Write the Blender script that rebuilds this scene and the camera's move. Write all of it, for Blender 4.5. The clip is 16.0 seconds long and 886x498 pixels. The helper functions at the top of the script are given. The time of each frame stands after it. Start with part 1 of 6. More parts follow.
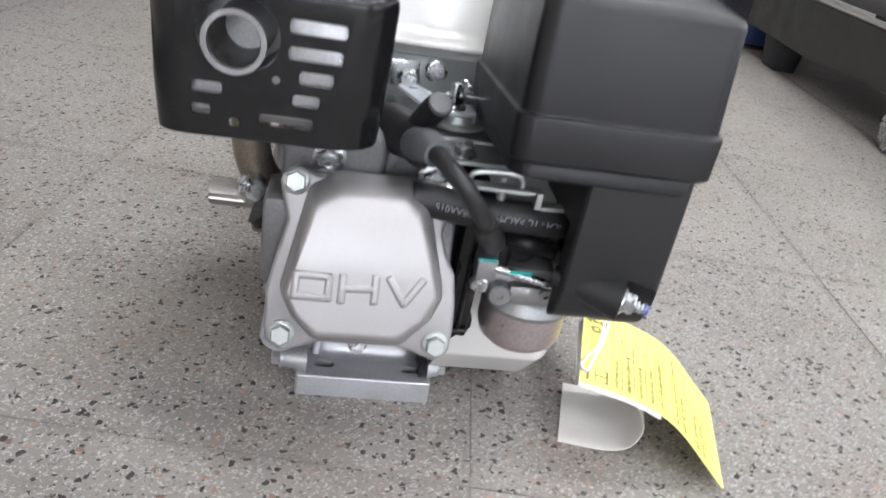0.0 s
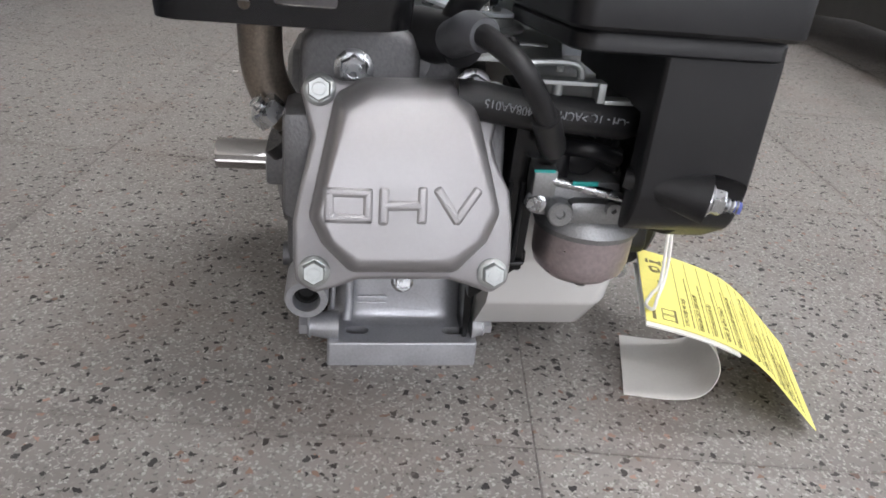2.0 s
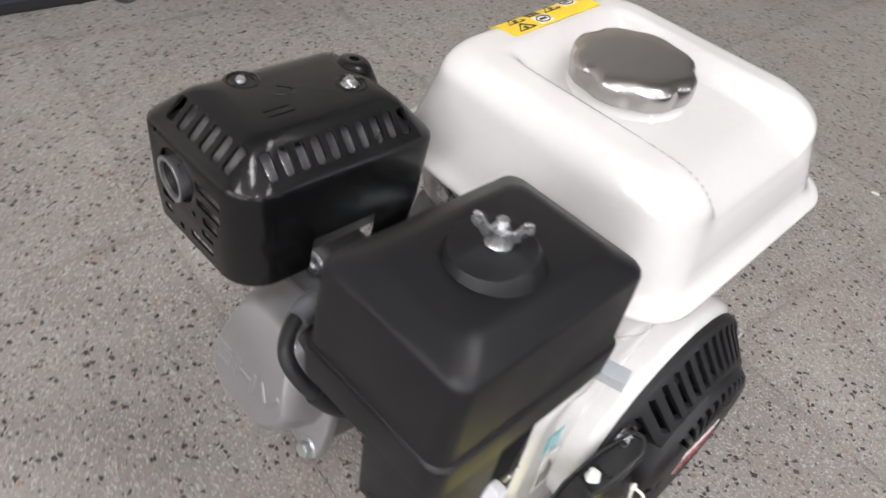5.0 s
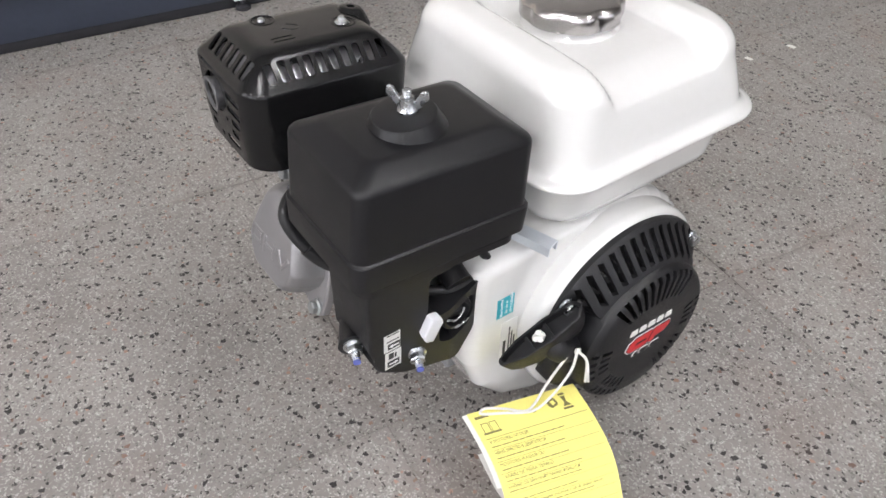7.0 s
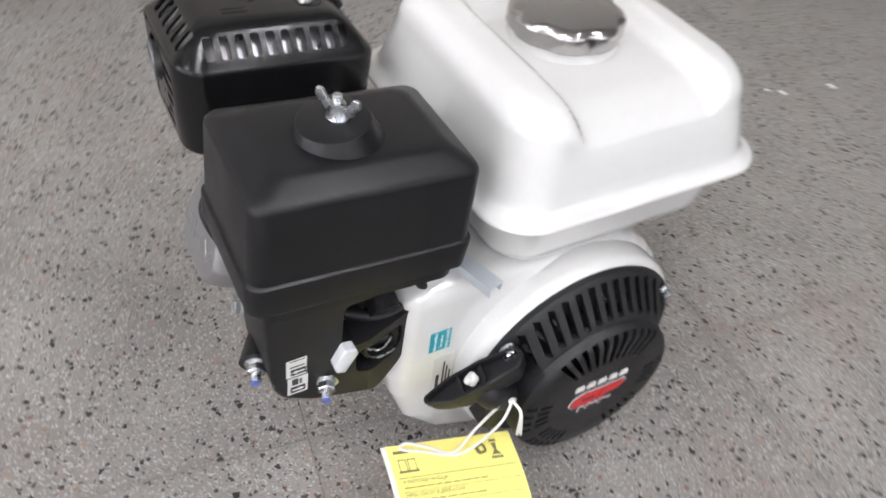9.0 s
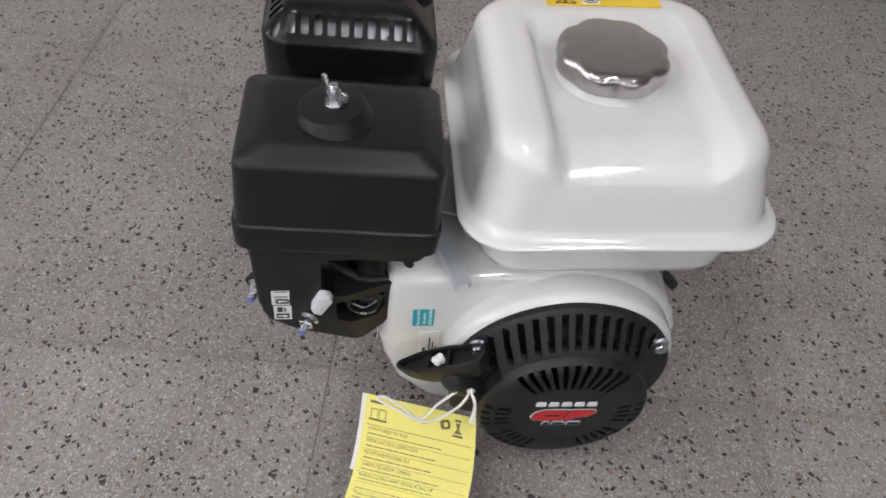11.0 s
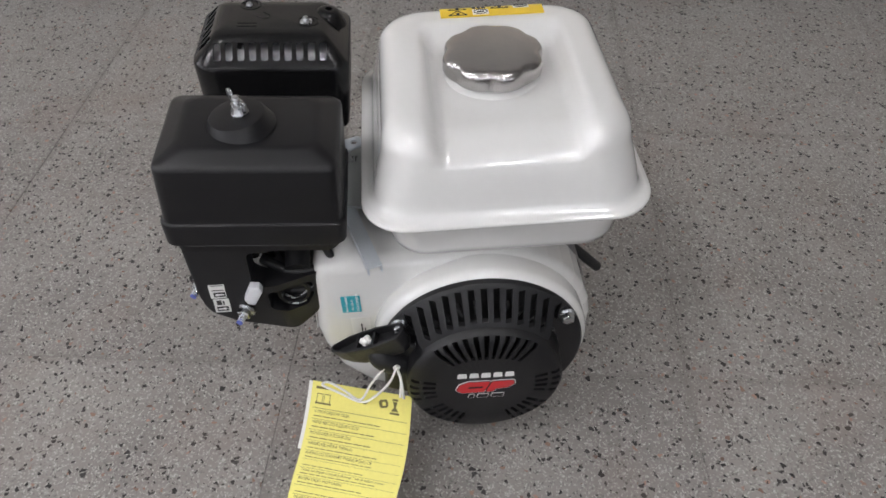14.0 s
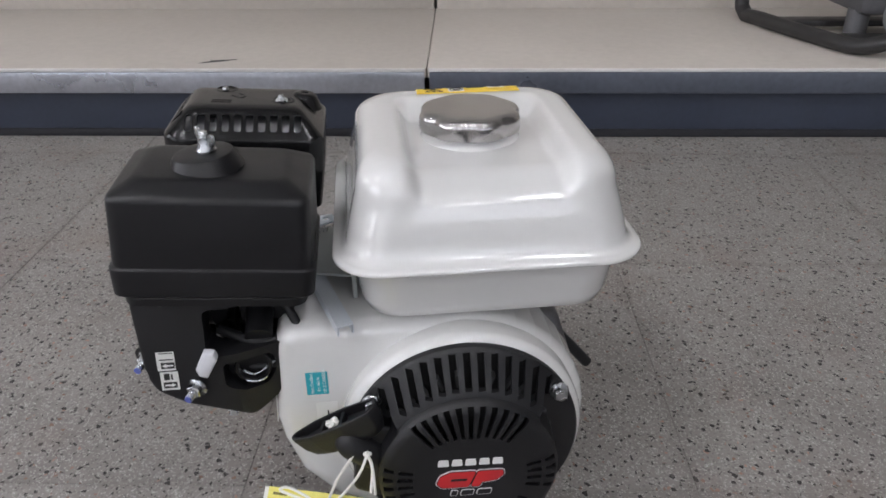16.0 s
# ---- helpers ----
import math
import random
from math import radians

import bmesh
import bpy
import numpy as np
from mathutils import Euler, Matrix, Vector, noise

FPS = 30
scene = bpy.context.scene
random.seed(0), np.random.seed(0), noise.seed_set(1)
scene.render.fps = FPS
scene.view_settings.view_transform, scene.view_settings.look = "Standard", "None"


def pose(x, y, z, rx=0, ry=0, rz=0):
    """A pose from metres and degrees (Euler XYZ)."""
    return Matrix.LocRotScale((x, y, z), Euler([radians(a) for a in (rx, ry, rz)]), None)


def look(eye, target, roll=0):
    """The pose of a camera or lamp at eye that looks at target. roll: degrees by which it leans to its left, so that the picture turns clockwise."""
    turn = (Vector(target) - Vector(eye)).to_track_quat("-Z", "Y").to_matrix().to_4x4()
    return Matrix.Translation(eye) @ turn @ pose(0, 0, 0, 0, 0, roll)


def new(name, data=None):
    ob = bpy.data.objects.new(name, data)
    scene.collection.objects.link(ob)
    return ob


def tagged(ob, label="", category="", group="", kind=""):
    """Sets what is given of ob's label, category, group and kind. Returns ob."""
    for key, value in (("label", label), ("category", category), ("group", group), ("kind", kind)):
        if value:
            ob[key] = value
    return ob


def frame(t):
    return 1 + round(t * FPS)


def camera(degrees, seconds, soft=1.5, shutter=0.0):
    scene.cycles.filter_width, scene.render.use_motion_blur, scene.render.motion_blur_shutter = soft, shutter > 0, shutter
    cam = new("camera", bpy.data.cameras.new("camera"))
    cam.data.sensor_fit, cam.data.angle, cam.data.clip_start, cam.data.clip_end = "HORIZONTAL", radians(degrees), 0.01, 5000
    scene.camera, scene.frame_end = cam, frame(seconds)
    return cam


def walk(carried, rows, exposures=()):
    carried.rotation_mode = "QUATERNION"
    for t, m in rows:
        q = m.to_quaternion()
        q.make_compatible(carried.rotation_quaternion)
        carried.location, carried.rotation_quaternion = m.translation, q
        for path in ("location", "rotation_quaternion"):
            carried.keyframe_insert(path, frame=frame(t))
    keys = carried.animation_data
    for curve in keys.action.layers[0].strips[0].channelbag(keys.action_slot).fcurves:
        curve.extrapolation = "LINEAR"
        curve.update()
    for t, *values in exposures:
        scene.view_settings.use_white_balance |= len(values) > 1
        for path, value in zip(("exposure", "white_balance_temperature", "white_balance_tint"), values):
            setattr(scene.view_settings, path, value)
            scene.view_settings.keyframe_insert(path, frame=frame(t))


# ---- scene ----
cam = camera(61.6, 16.0, 1.6, 0.5)
PATH = [
    (0, (0.008, -0.42, 0.351), (0.322, 1.323, -0.578), 10.7),
    (0.5, (0.003, -0.416, 0.304), (0.32, 1.352, -0.575), 7.7),
    (1, (0.003, -0.409, 0.295), (0.317, 1.357, -0.59), 6.5),
    (1.5, (0.001, -0.397, 0.284), (0.313, 1.365, -0.609), 6.4),
    (2, (-0.003, -0.392, 0.287), (0.3, 1.365, -0.62), 5.8),
    (2.5, (-0.001, -0.376, 0.324), (0.293, 1.381, -0.585), 6.2),
    (3, (0.017, -0.371, 0.405), (0.244, 1.385, -0.525), 7.9),
    (3.2, (0.033, -0.373, 0.433), (0.194, 1.349, -0.572), 8.1),
    (5.3, (0.32, -0.246, 0.541), (-0.692, 0.798, -0.833), 9.8),
    (5.5, (0.359, -0.249, 0.545), (-0.695, 0.773, -0.813), 9.3),
    (6, (0.413, -0.253, 0.538), (-0.716, 0.677, -0.826), 5.4),
    (6.5, (0.44, -0.253, 0.543), (-0.715, 0.628, -0.831), 2.7),
    (7, (0.45, -0.259, 0.556), (-0.753, 0.593, -0.796), 0.3),
    (7.5, (0.453, -0.264, 0.562), (-0.747, 0.623, -0.77), 1.4),
    (8, (0.45, -0.258, 0.558), (-0.726, 0.681, -0.76), 4.5),
    (8.5, (0.451, -0.248, 0.554), (-0.723, 0.698, -0.761), 5.0),
    (9, (0.426, -0.178, 0.546), (-0.765, 0.6, -0.86), 7.6),
    (9.2, (0.399, -0.134, 0.528), (-0.779, 0.532, -0.945), 10.2),
    (11.3, (0.52, 0.012, 0.612), (-0.821, 0.113, -0.869), 2.3),
    (11.5, (0.537, 0.056, 0.614), (-0.825, 0.122, -0.849), -0.4),
    (12, (0.559, 0.063, 0.627), (-0.819, 0.105, -0.821), -2.6),
    (12.5, (0.561, 0.06, 0.626), (-0.825, 0.108, -0.815), -2.1),
    (13, (0.564, 0.057, 0.621), (-0.816, 0.112, -0.826), -1.9),
    (13.5, (0.567, 0.055, 0.623), (-0.814, 0.119, -0.822), -1.7),
    (14, (0.57, 0.056, 0.626), (-0.818, 0.127, -0.812), -1.8),
    (14.5, (0.579, 0.055, 0.625), (-0.825, 0.136, -0.797), -1.6),
    (15, (0.601, 0.053, 0.608), (-0.892, 0.128, -0.721), -2.0),
    (15.5, (0.616, 0.045, 0.521), (-1.087, 0.187, -0.518), -0.1),
    (16, (0.609, 0.046, 0.503), (-1.132, 0.231, -0.464), -0.4),
]
EXPOSURES = [(0.0, 0.66, 6400, 8), (0.7, 0.20, 6500, 10), (2.0, 0.16, 6500, 10), (2.5, 0.20, 6400, 9), (3.0, 0.64, 6250, 9), (5.3, 0.20, 6750, 11), (6.0, 0.19, 6800, 11), (7.5, 0.20, 6500, 10), (9.2, 0.14, 6500, 10),
             (11.3, -0.42, 6550, 10), (14.5, -0.44, 6550, 10), (16.0, -0.48, 6380, 11)]
walk(cam, [(t, look(eye, target, roll)) for t, eye, target, roll in PATH], EXPOSURES)

# ---- light ----
TURN = radians(-7.5)                       # the room's grid is turned against the engine's crankshaft
ROOM = Matrix.Translation((0.115, -0.08, 0)) @ Matrix.Rotation(TURN, 4, "Z")
ROOM_X0, ROOM_X1, ROOM_Y0, ROOM_Y1, ROOM_H = -1.50, 4.6, -4.2, 7.0, 3.0

world = bpy.data.worlds.new("sky")
scene.world = world
world.use_nodes = True
sky = world.node_tree.nodes.new("ShaderNodeTexSky")
sky.sky_type, sky.sun_disc = "NISHITA", False
sky.sun_elevation, sky.sun_rotation = radians(38), radians(200)
world.node_tree.links.new(sky.outputs[0], world.node_tree.nodes["Background"].inputs[0])
world.node_tree.nodes["Background"].inputs[1].default_value = 0.12


def window_lamp(x, y, z, wide, high, rz, power):
    """Daylight that enters through a window opening."""
    data = bpy.data.lights.new("window_daylight", "AREA")
    data.shape, data.size, data.size_y, data.energy = "RECTANGLE", wide, high, power
    data.color = (0.96, 0.95, 1.0)
    ob = new("window_daylight", data)
    ob.matrix_world = ROOM @ pose(x, y, z, 90, 0, rz)
    return ob


WINDOWS_SOUTH = [(-0.2, 1.5), (1.7, 1.5), (3.5, 1.3)]      # centre along the wall, width
for wx, ww in WINDOWS_SOUTH:
    window_lamp(wx, ROOM_Y0 + 0.06, 1.55, ww - 0.1, 1.5, 0, 30)
WINDOWS_EAST = [(-1.6, 2.0), (1.2, 2.0), (4.0, 2.0)]
for wy, ww in WINDOWS_EAST:
    window_lamp(ROOM_X1 - 0.06, wy, 1.6, ww - 0.1, 1.6, 90, 24)

# ---- materials ----


def material(name, colour, rough=0.5, metal=0.0, vary=0.06, grain=60.0, bump=0.0, bump_scale=800.0, coat=0.0, rough_vary=0.08, spec=0.5):
    """A surface with colour variation at two scales, uneven gloss and fine relief."""
    m = bpy.data.materials.new(name)
    m.use_nodes = True
    nt = m.node_tree
    n, l = nt.nodes, nt.links
    b = n["Principled BSDF"]
    b.inputs["Metallic"].default_value = metal
    b.inputs["Coat Weight"].default_value = coat
    b.inputs["Specular IOR Level"].default_value = spec
    b.inputs["Coat Roughness"].default_value = 0.06
    pos = n.new("ShaderNodeNewGeometry")
    big, fine = n.new("ShaderNodeTexNoise"), n.new("ShaderNodeTexNoise")
    big.inputs["Scale"].default_value, big.inputs["Detail"].default_value = grain, 4
    fine.inputs["Scale"].default_value, fine.inputs["Detail"].default_value = grain * 14, 2
    for t in (big, fine):
        l.new(pos.outputs["Position"], t.inputs["Vector"])
    mix = n.new("ShaderNodeMath")
    mix.operation = "ADD"
    l.new(big.outputs[0], mix.inputs[0])
    l.new(fine.outputs[0], mix.inputs[1])
    ramp = n.new("ShaderNodeMapRange")
    ramp.inputs["From Min"].default_value, ramp.inputs["From Max"].default_value = 0.6, 1.4
    ramp.inputs["To Min"].default_value, ramp.inputs["To Max"].default_value = 1 - vary, 1 + vary
    l.new(mix.outputs[0], ramp.inputs["Value"])
    col = n.new("ShaderNodeVectorMath")
    col.operation = "SCALE"
    col.inputs[0].default_value = colour
    l.new(ramp.outputs[0], col.inputs["Scale"])
    l.new(col.outputs[0], b.inputs["Base Color"])
    rr = n.new("ShaderNodeMapRange")
    rr.inputs["From Min"].default_value, rr.inputs["From Max"].default_value = 0.3, 0.7
    rr.inputs["To Min"].default_value, rr.inputs["To Max"].default_value = max(rough - rough_vary, 0.03), min(rough + rough_vary, 1)
    l.new(big.outputs[0], rr.inputs["Value"])
    l.new(rr.outputs[0], b.inputs["Roughness"])
    if bump:
        tex = n.new("ShaderNodeTexNoise")
        tex.inputs["Scale"].default_value, tex.inputs["Detail"].default_value = bump_scale, 3
        l.new(pos.outputs["Position"], tex.inputs["Vector"])
        bn = n.new("ShaderNodeBump")
        bn.inputs["Strength"].default_value, bn.inputs["Distance"].default_value = bump, 0.001
        l.new(tex.outputs[0], bn.inputs["Height"])
        l.new(bn.outputs[0], b.inputs["Normal"])
    return m


def terrazzo():
    """Grey cement with dark angular stone chips and small pale ones, a little different from tile to tile."""
    m = bpy.data.materials.new("terrazzo")
    m.use_nodes = True
    nt = m.node_tree
    n, l = nt.nodes, nt.links
    b = n["Principled BSDF"]
    geo, info = n.new("ShaderNodeNewGeometry"), n.new("ShaderNodeObjectInfo")
    # each tile takes its chips from another stretch of the pattern
    shift = n.new("ShaderNodeVectorMath")
    shift.operation = "SCALE"
    shift.inputs[0].default_value = (17.3, 31.7, 0)
    l.new(info.outputs["Random"], shift.inputs["Scale"])
    at = n.new("ShaderNodeVectorMath")
    l.new(geo.outputs["Position"], at.inputs[0])
    l.new(shift.outputs[0], at.inputs[1])
    wob = n.new("ShaderNodeTexNoise")
    wob.inputs["Scale"].default_value, wob.inputs["Detail"].default_value = 320, 1
    l.new(at.outputs[0], wob.inputs["Vector"])
    wobble = n.new("ShaderNodeVectorMath")
    wobble.operation = "MULTIPLY_ADD"
    wobble.inputs[1].default_value = (0.0035, 0.0035, 0)
    l.new(wob.outputs["Color"], wobble.inputs[0])
    l.new(at.outputs[0], wobble.inputs[2])

    def chips(scale, share, edge, edge2):
        cell, rim = n.new("ShaderNodeTexVoronoi"), n.new("ShaderNodeTexVoronoi")
        for v in (cell, rim):
            v.voronoi_dimensions = "2D"
            v.inputs["Scale"].default_value = scale
            l.new(wobble.outputs[0], v.inputs["Vector"])
        rim.feature = "DISTANCE_TO_EDGE"
        sep = n.new("ShaderNodeSeparateColor")
        l.new(cell.outputs["Color"], sep.inputs[0])
        pick = n.new("ShaderNodeMath")
        pick.operation = "LESS_THAN"
        pick.inputs[1].default_value = share
        l.new(sep.outputs[0], pick.inputs[0])
        size = n.new("ShaderNodeMapRange")
        size.inputs["To Min"].default_value, size.inputs["To Max"].default_value = edge, edge2
        l.new(sep.outputs[1], size.inputs["Value"])
        inside = n.new("ShaderNodeMath")
        inside.operation = "GREATER_THAN"
        l.new(rim.outputs["Distance"], inside.inputs[0])
        l.new(size.outputs[0], inside.inputs[1])
        both = n.new("ShaderNodeMath")
        both.operation = "MULTIPLY"
        l.new(pick.outputs[0], both.inputs[0])
        l.new(inside.outputs[0], both.inputs[1])
        return both.outputs[0], sep.outputs[2]

    def blend(fac, a, colour, vary=None):
        mx = n.new("ShaderNodeMix")
        mx.data_type = "RGBA"
        l.new(fac, mx.inputs["Factor"])
        l.new(a, mx.inputs[6])
        mx.inputs[7].default_value = (*colour, 1)
        if vary is not None:
            sc = n.new("ShaderNodeMapRange")
            sc.inputs["To Min"].default_value, sc.inputs["To Max"].default_value = 0.55, 1.5
            l.new(vary, sc.inputs["Value"])
            vm = n.new("ShaderNodeVectorMath")
            vm.operation = "SCALE"
            vm.inputs[0].default_value = colour
            l.new(sc.outputs[0], vm.inputs["Scale"])
            l.new(vm.outputs[0], mx.inputs[7])
        return mx.outputs[2]

    cloud = n.new("ShaderNodeTexNoise")
    cloud.inputs["Scale"].default_value, cloud.inputs["Detail"].default_value = 9, 5
    l.new(at.outputs[0], cloud.inputs["Vector"])
    ramp = n.new("ShaderNodeValToRGB")
    ramp.color_ramp.elements[0].position, ramp.color_ramp.elements[0].color = 0.3, (0.197, 0.182, 0.170, 1)
    ramp.color_ramp.elements[1].position, ramp.color_ramp.elements[1].color = 0.7, (0.268, 0.250, 0.235, 1)
    l.new(cloud.outputs[0], ramp.inputs[0])
    colour = ramp.outputs[0]
    f, v = chips(620, 0.40, 0.03, 0.14)
    colour = blend(f, colour, (0.255, 0.243, 0.228), v)
    f, v = chips(560, 0.13, 0.05, 0.25)
    colour = blend(f, colour, (0.41, 0.395, 0.37), None)
    f, v = chips(240, 0.03, 0.08, 0.25)
    colour = blend(f, colour, (0.24, 0.15, 0.12), v)
    f, v = chips(215, 0.088, 0.05, 0.30)
    colour = blend(f, colour, (0.032, 0.029, 0.029), v)
    f, v = chips(380, 0.055, 0.05, 0.28)
    colour = blend(f, colour, (0.06, 0.055, 0.052), v)
    # worn reddish smears
    stain = n.new("ShaderNodeTexNoise")
    stain.inputs["Scale"].default_value, stain.inputs["Detail"].default_value = 7, 5
    l.new(geo.outputs["Position"], stain.inputs["Vector"])
    sr = n.new("ShaderNodeMapRange")
    sr.inputs["From Min"].default_value, sr.inputs["From Max"].default_value = 0.52, 0.78
    sr.inputs["To Max"].default_value = 0.34
    l.new(stain.outputs[0], sr.inputs["Value"])
    colour = blend(sr.outputs[0], colour, (0.20, 0.140, 0.112))
    # dirt that has gathered along the joints, in uneven stretches
    rel = n.new("ShaderNodeVectorMath")
    rel.operation = "SUBTRACT"
    rel.inputs[1].default_value = ROOM.translation
    l.new(geo.outputs["Position"], rel.inputs[0])
    rot = n.new("ShaderNodeVectorRotate")
    rot.rotation_type = "Z_AXIS"
    rot.inputs["Angle"].default_value = -TURN
    l.new(rel.outputs[0], rot.inputs["Vector"])
    steps = [("SCALE", 2.5), ("FRACTION", None), ("SUBTRACT", (0.5, 0.5, 0)), ("ABSOLUTE", None)]
    link = rot.outputs[0]
    for op, value in steps:
        vm = n.new("ShaderNodeVectorMath")
        vm.operation = op
        l.new(link, vm.inputs[0])
        if op == "SCALE":
            vm.inputs["Scale"].default_value = value
        elif value:
            vm.inputs[1].default_value = value
        link = vm.outputs[0]
    xyz = n.new("ShaderNodeSeparateXYZ")
    l.new(link, xyz.inputs[0])
    near = n.new("ShaderNodeMath")
    near.operation = "MAXIMUM"
    l.new(xyz.outputs[0], near.inputs[0])
    l.new(xyz.outputs[1], near.inputs[1])
    band = n.new("ShaderNodeMapRange")
    band.interpolation_type = "SMOOTHSTEP"
    band.inputs["From Min"].default_value, band.inputs["From Max"].default_value = 0.468, 0.503
    l.new(near.outputs[0], band.inputs["Value"])
    grime = n.new("ShaderNodeTexNoise")
    grime.inputs["Scale"].default_value, grime.inputs["Detail"].default_value = 16, 5
    l.new(geo.outputs["Position"], grime.inputs["Vector"])
    gr = n.new("ShaderNodeMapRange")
    gr.inputs["From Min"].default_value, gr.inputs["From Max"].default_value, gr.inputs["To Max"].default_value = 0.35, 0.75, 0.42
    l.new(grime.outputs[0], gr.inputs["Value"])
    dirt = n.new("ShaderNodeMath")
    dirt.operation = "MULTIPLY"
    l.new(band.outputs[0], dirt.inputs[0])
    l.new(gr.outputs[0], dirt.inputs[1])
    colour = blend(dirt.outputs[0], colour, (0.115, 0.102, 0.092))
    tone = n.new("ShaderNodeMapRange")
    tone.inputs["To Min"].default_value, tone.inputs["To Max"].default_value = 0.94, 1.05
    l.new(info.outputs["Random"], tone.inputs["Value"])
    fin = n.new("ShaderNodeVectorMath")
    fin.operation = "SCALE"
    l.new(colour, fin.inputs[0])
    l.new(tone.outputs[0], fin.inputs["Scale"])
    l.new(fin.outputs[0], b.inputs["Base Color"])
    rg = n.new("ShaderNodeMapRange")
    rg.inputs["To Min"].default_value, rg.inputs["To Max"].default_value = 0.45, 0.68
    l.new(cloud.outputs[0], rg.inputs["Value"])
    l.new(rg.outputs[0], b.inputs["Roughness"])
    b.inputs["Specular IOR Level"].default_value = 0.32
    bn = n.new("ShaderNodeBump")
    bn.inputs["Strength"].default_value, bn.inputs["Distance"].default_value = 0.15, 0.001
    l.new(wob.outputs[0], bn.inputs["Height"])
    l.new(bn.outputs[0], b.inputs["Normal"])
    return m


def glow(name, colour, strength):
    m = bpy.data.materials.new(name)
    m.use_nodes = True
    b = m.node_tree.nodes["Principled BSDF"]
    b.inputs["Base Color"].default_value = (0.8, 0.8, 0.8, 1)
    b.inputs["Emission Color"].default_value = (*colour, 1)
    b.inputs["Emission Strength"].default_value = strength
    return m


TERRAZZO = terrazzo()
GROUT = material("grout", (0.19, 0.175, 0.162), 0.85, vary=0.25, grain=40, bump=0.3)
WALL = material("wall_paint", (0.36, 0.35, 0.335), 0.8, vary=0.04, grain=6, bump=0.1, bump_scale=200)
CEIL = material("ceiling_paint", (0.50, 0.50, 0.49), 0.9, vary=0.03, grain=4)
TUBE = glow("lamp_tube", (0.965, 0.96, 1.0), 95.0)
BLACK_PLASTIC = material("black_plastic", (0.0065, 0.0065, 0.0078), 0.38, spec=0.36, vary=0.12, grain=30, bump=0.07, bump_scale=2600, rough_vary=0.05)
BLACK_GRAINED = material("black_moulded_plastic", (0.007, 0.007, 0.0082), 0.46, spec=0.42, vary=0.1, grain=30, bump=0.2, bump_scale=1800, rough_vary=0.05)
BLACK_PAINT = material("black_heat_paint", (0.006, 0.006, 0.0065), 0.20, spec=0.32, vary=0.15, grain=40, bump=0.05, bump_scale=900, rough_vary=0.06)
BORE_LINING = material("bore_lining", (0.028, 0.026, 0.025), 0.5, metal=0.3, vary=0.3, grain=80)
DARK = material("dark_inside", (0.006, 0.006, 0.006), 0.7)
RUBBER = material("black_rubber", (0.012, 0.012, 0.013), 0.48, spec=0.4, vary=0.15, grain=50, bump=0.12, bump_scale=1200)
GREY_RUBBER = material("grey_rubber", (0.085, 0.088, 0.097), 0.5, vary=0.1, grain=60, bump=0.1, bump_scale=1200)
WHITE_PAINT = material("white_gloss_paint", (0.68, 0.68, 0.665), 0.15, vary=0.015, grain=12, bump=0.012, bump_scale=120, coat=1.0, rough_vary=0.03)
SILVER = material("silver_painted_cast", (0.29, 0.283, 0.288), 0.42, metal=0.6, vary=0.03, grain=40, bump=0.03, bump_scale=1500)
CAST = material("cast_aluminium", (0.46, 0.47, 0.495), 0.42, metal=0.7, vary=0.14, grain=45, bump=0.12, bump_scale=500, rough_vary=0.12)
# darker copy of CAST; on the crankcase the shade is put into this colour
DARK_CAST = material("dark_cast_aluminium", (0.16, 0.16, 0.165), 0.5, metal=0.5, vary=0.2, grain=45, bump=0.3, bump_scale=600)
ZINC = material("zinc_plated_steel", (0.50, 0.515, 0.53), 0.27, metal=1.0, vary=0.12, grain=160, bump=0.04, rough_vary=0.1)
BLUE_TIP = material("blue_thread_wax", (0.10, 0.13, 0.42), 0.4, vary=0.2, grain=300)
BRACKET_ZINC = material("bright_zinc_sheet", (0.56, 0.60, 0.64), 0.40, metal=0.45, vary=0.06, grain=50)
DULL_ZINC = material("dull_zinc_sheet", (0.40, 0.42, 0.415), 0.42, metal=0.8, vary=0.08, grain=50, bump=0.03, bump_scale=500)
FADED_PRINT = material("faded_print", (0.26, 0.27, 0.29), 0.6, vary=0.2, grain=300)
STEEL = material("bright_steel", (0.46, 0.45, 0.44), 0.16, metal=1.0, vary=0.08, grain=90)
CHROME = material("polished_cap_metal", (0.47, 0.455, 0.445), 0.22, metal=1.0, vary=0.04, grain=60, bump=0.03, bump_scale=1500, rough_vary=0.05)
MUFFLER_STEEL = material("aluminised_steel", (0.33, 0.33, 0.34), 0.34, metal=0.8, vary=0.2, grain=60, bump=0.1)
PIPE_STEEL = material("browned_exhaust_steel", (0.25, 0.215, 0.18), 0.36, metal=0.9, vary=0.3, grain=55, bump=0.12, bump_scale=500)
CARB = material("carburettor_zinc", (0.29, 0.295, 0.30), 0.42, metal=0.85, vary=0.18, grain=70, bump=0.2, bump_scale=900)
BOWL = material("chromated_bowl", (0.46, 0.40, 0.41), 0.33, metal=0.85, vary=0.2, grain=35, bump=0.05)
YELLOW = material("yellow_paper", (0.80, 0.73, 0.20), 0.62, vary=0.05, grain=30, bump=0.06, bump_scale=400)
PAPER = material("white_paper", (0.72, 0.71, 0.68), 0.7, vary=0.04, grain=30, bump=0.06, bump_scale=400)
INK = material("brown_ink", (0.17, 0.15, 0.05), 0.7)
BLACK_INK = material("black_ink", (0.03, 0.03, 0.03), 0.6)
YELLOW_LABEL = material("yellow_label", (0.80, 0.55, 0.03), 0.4, vary=0.03)
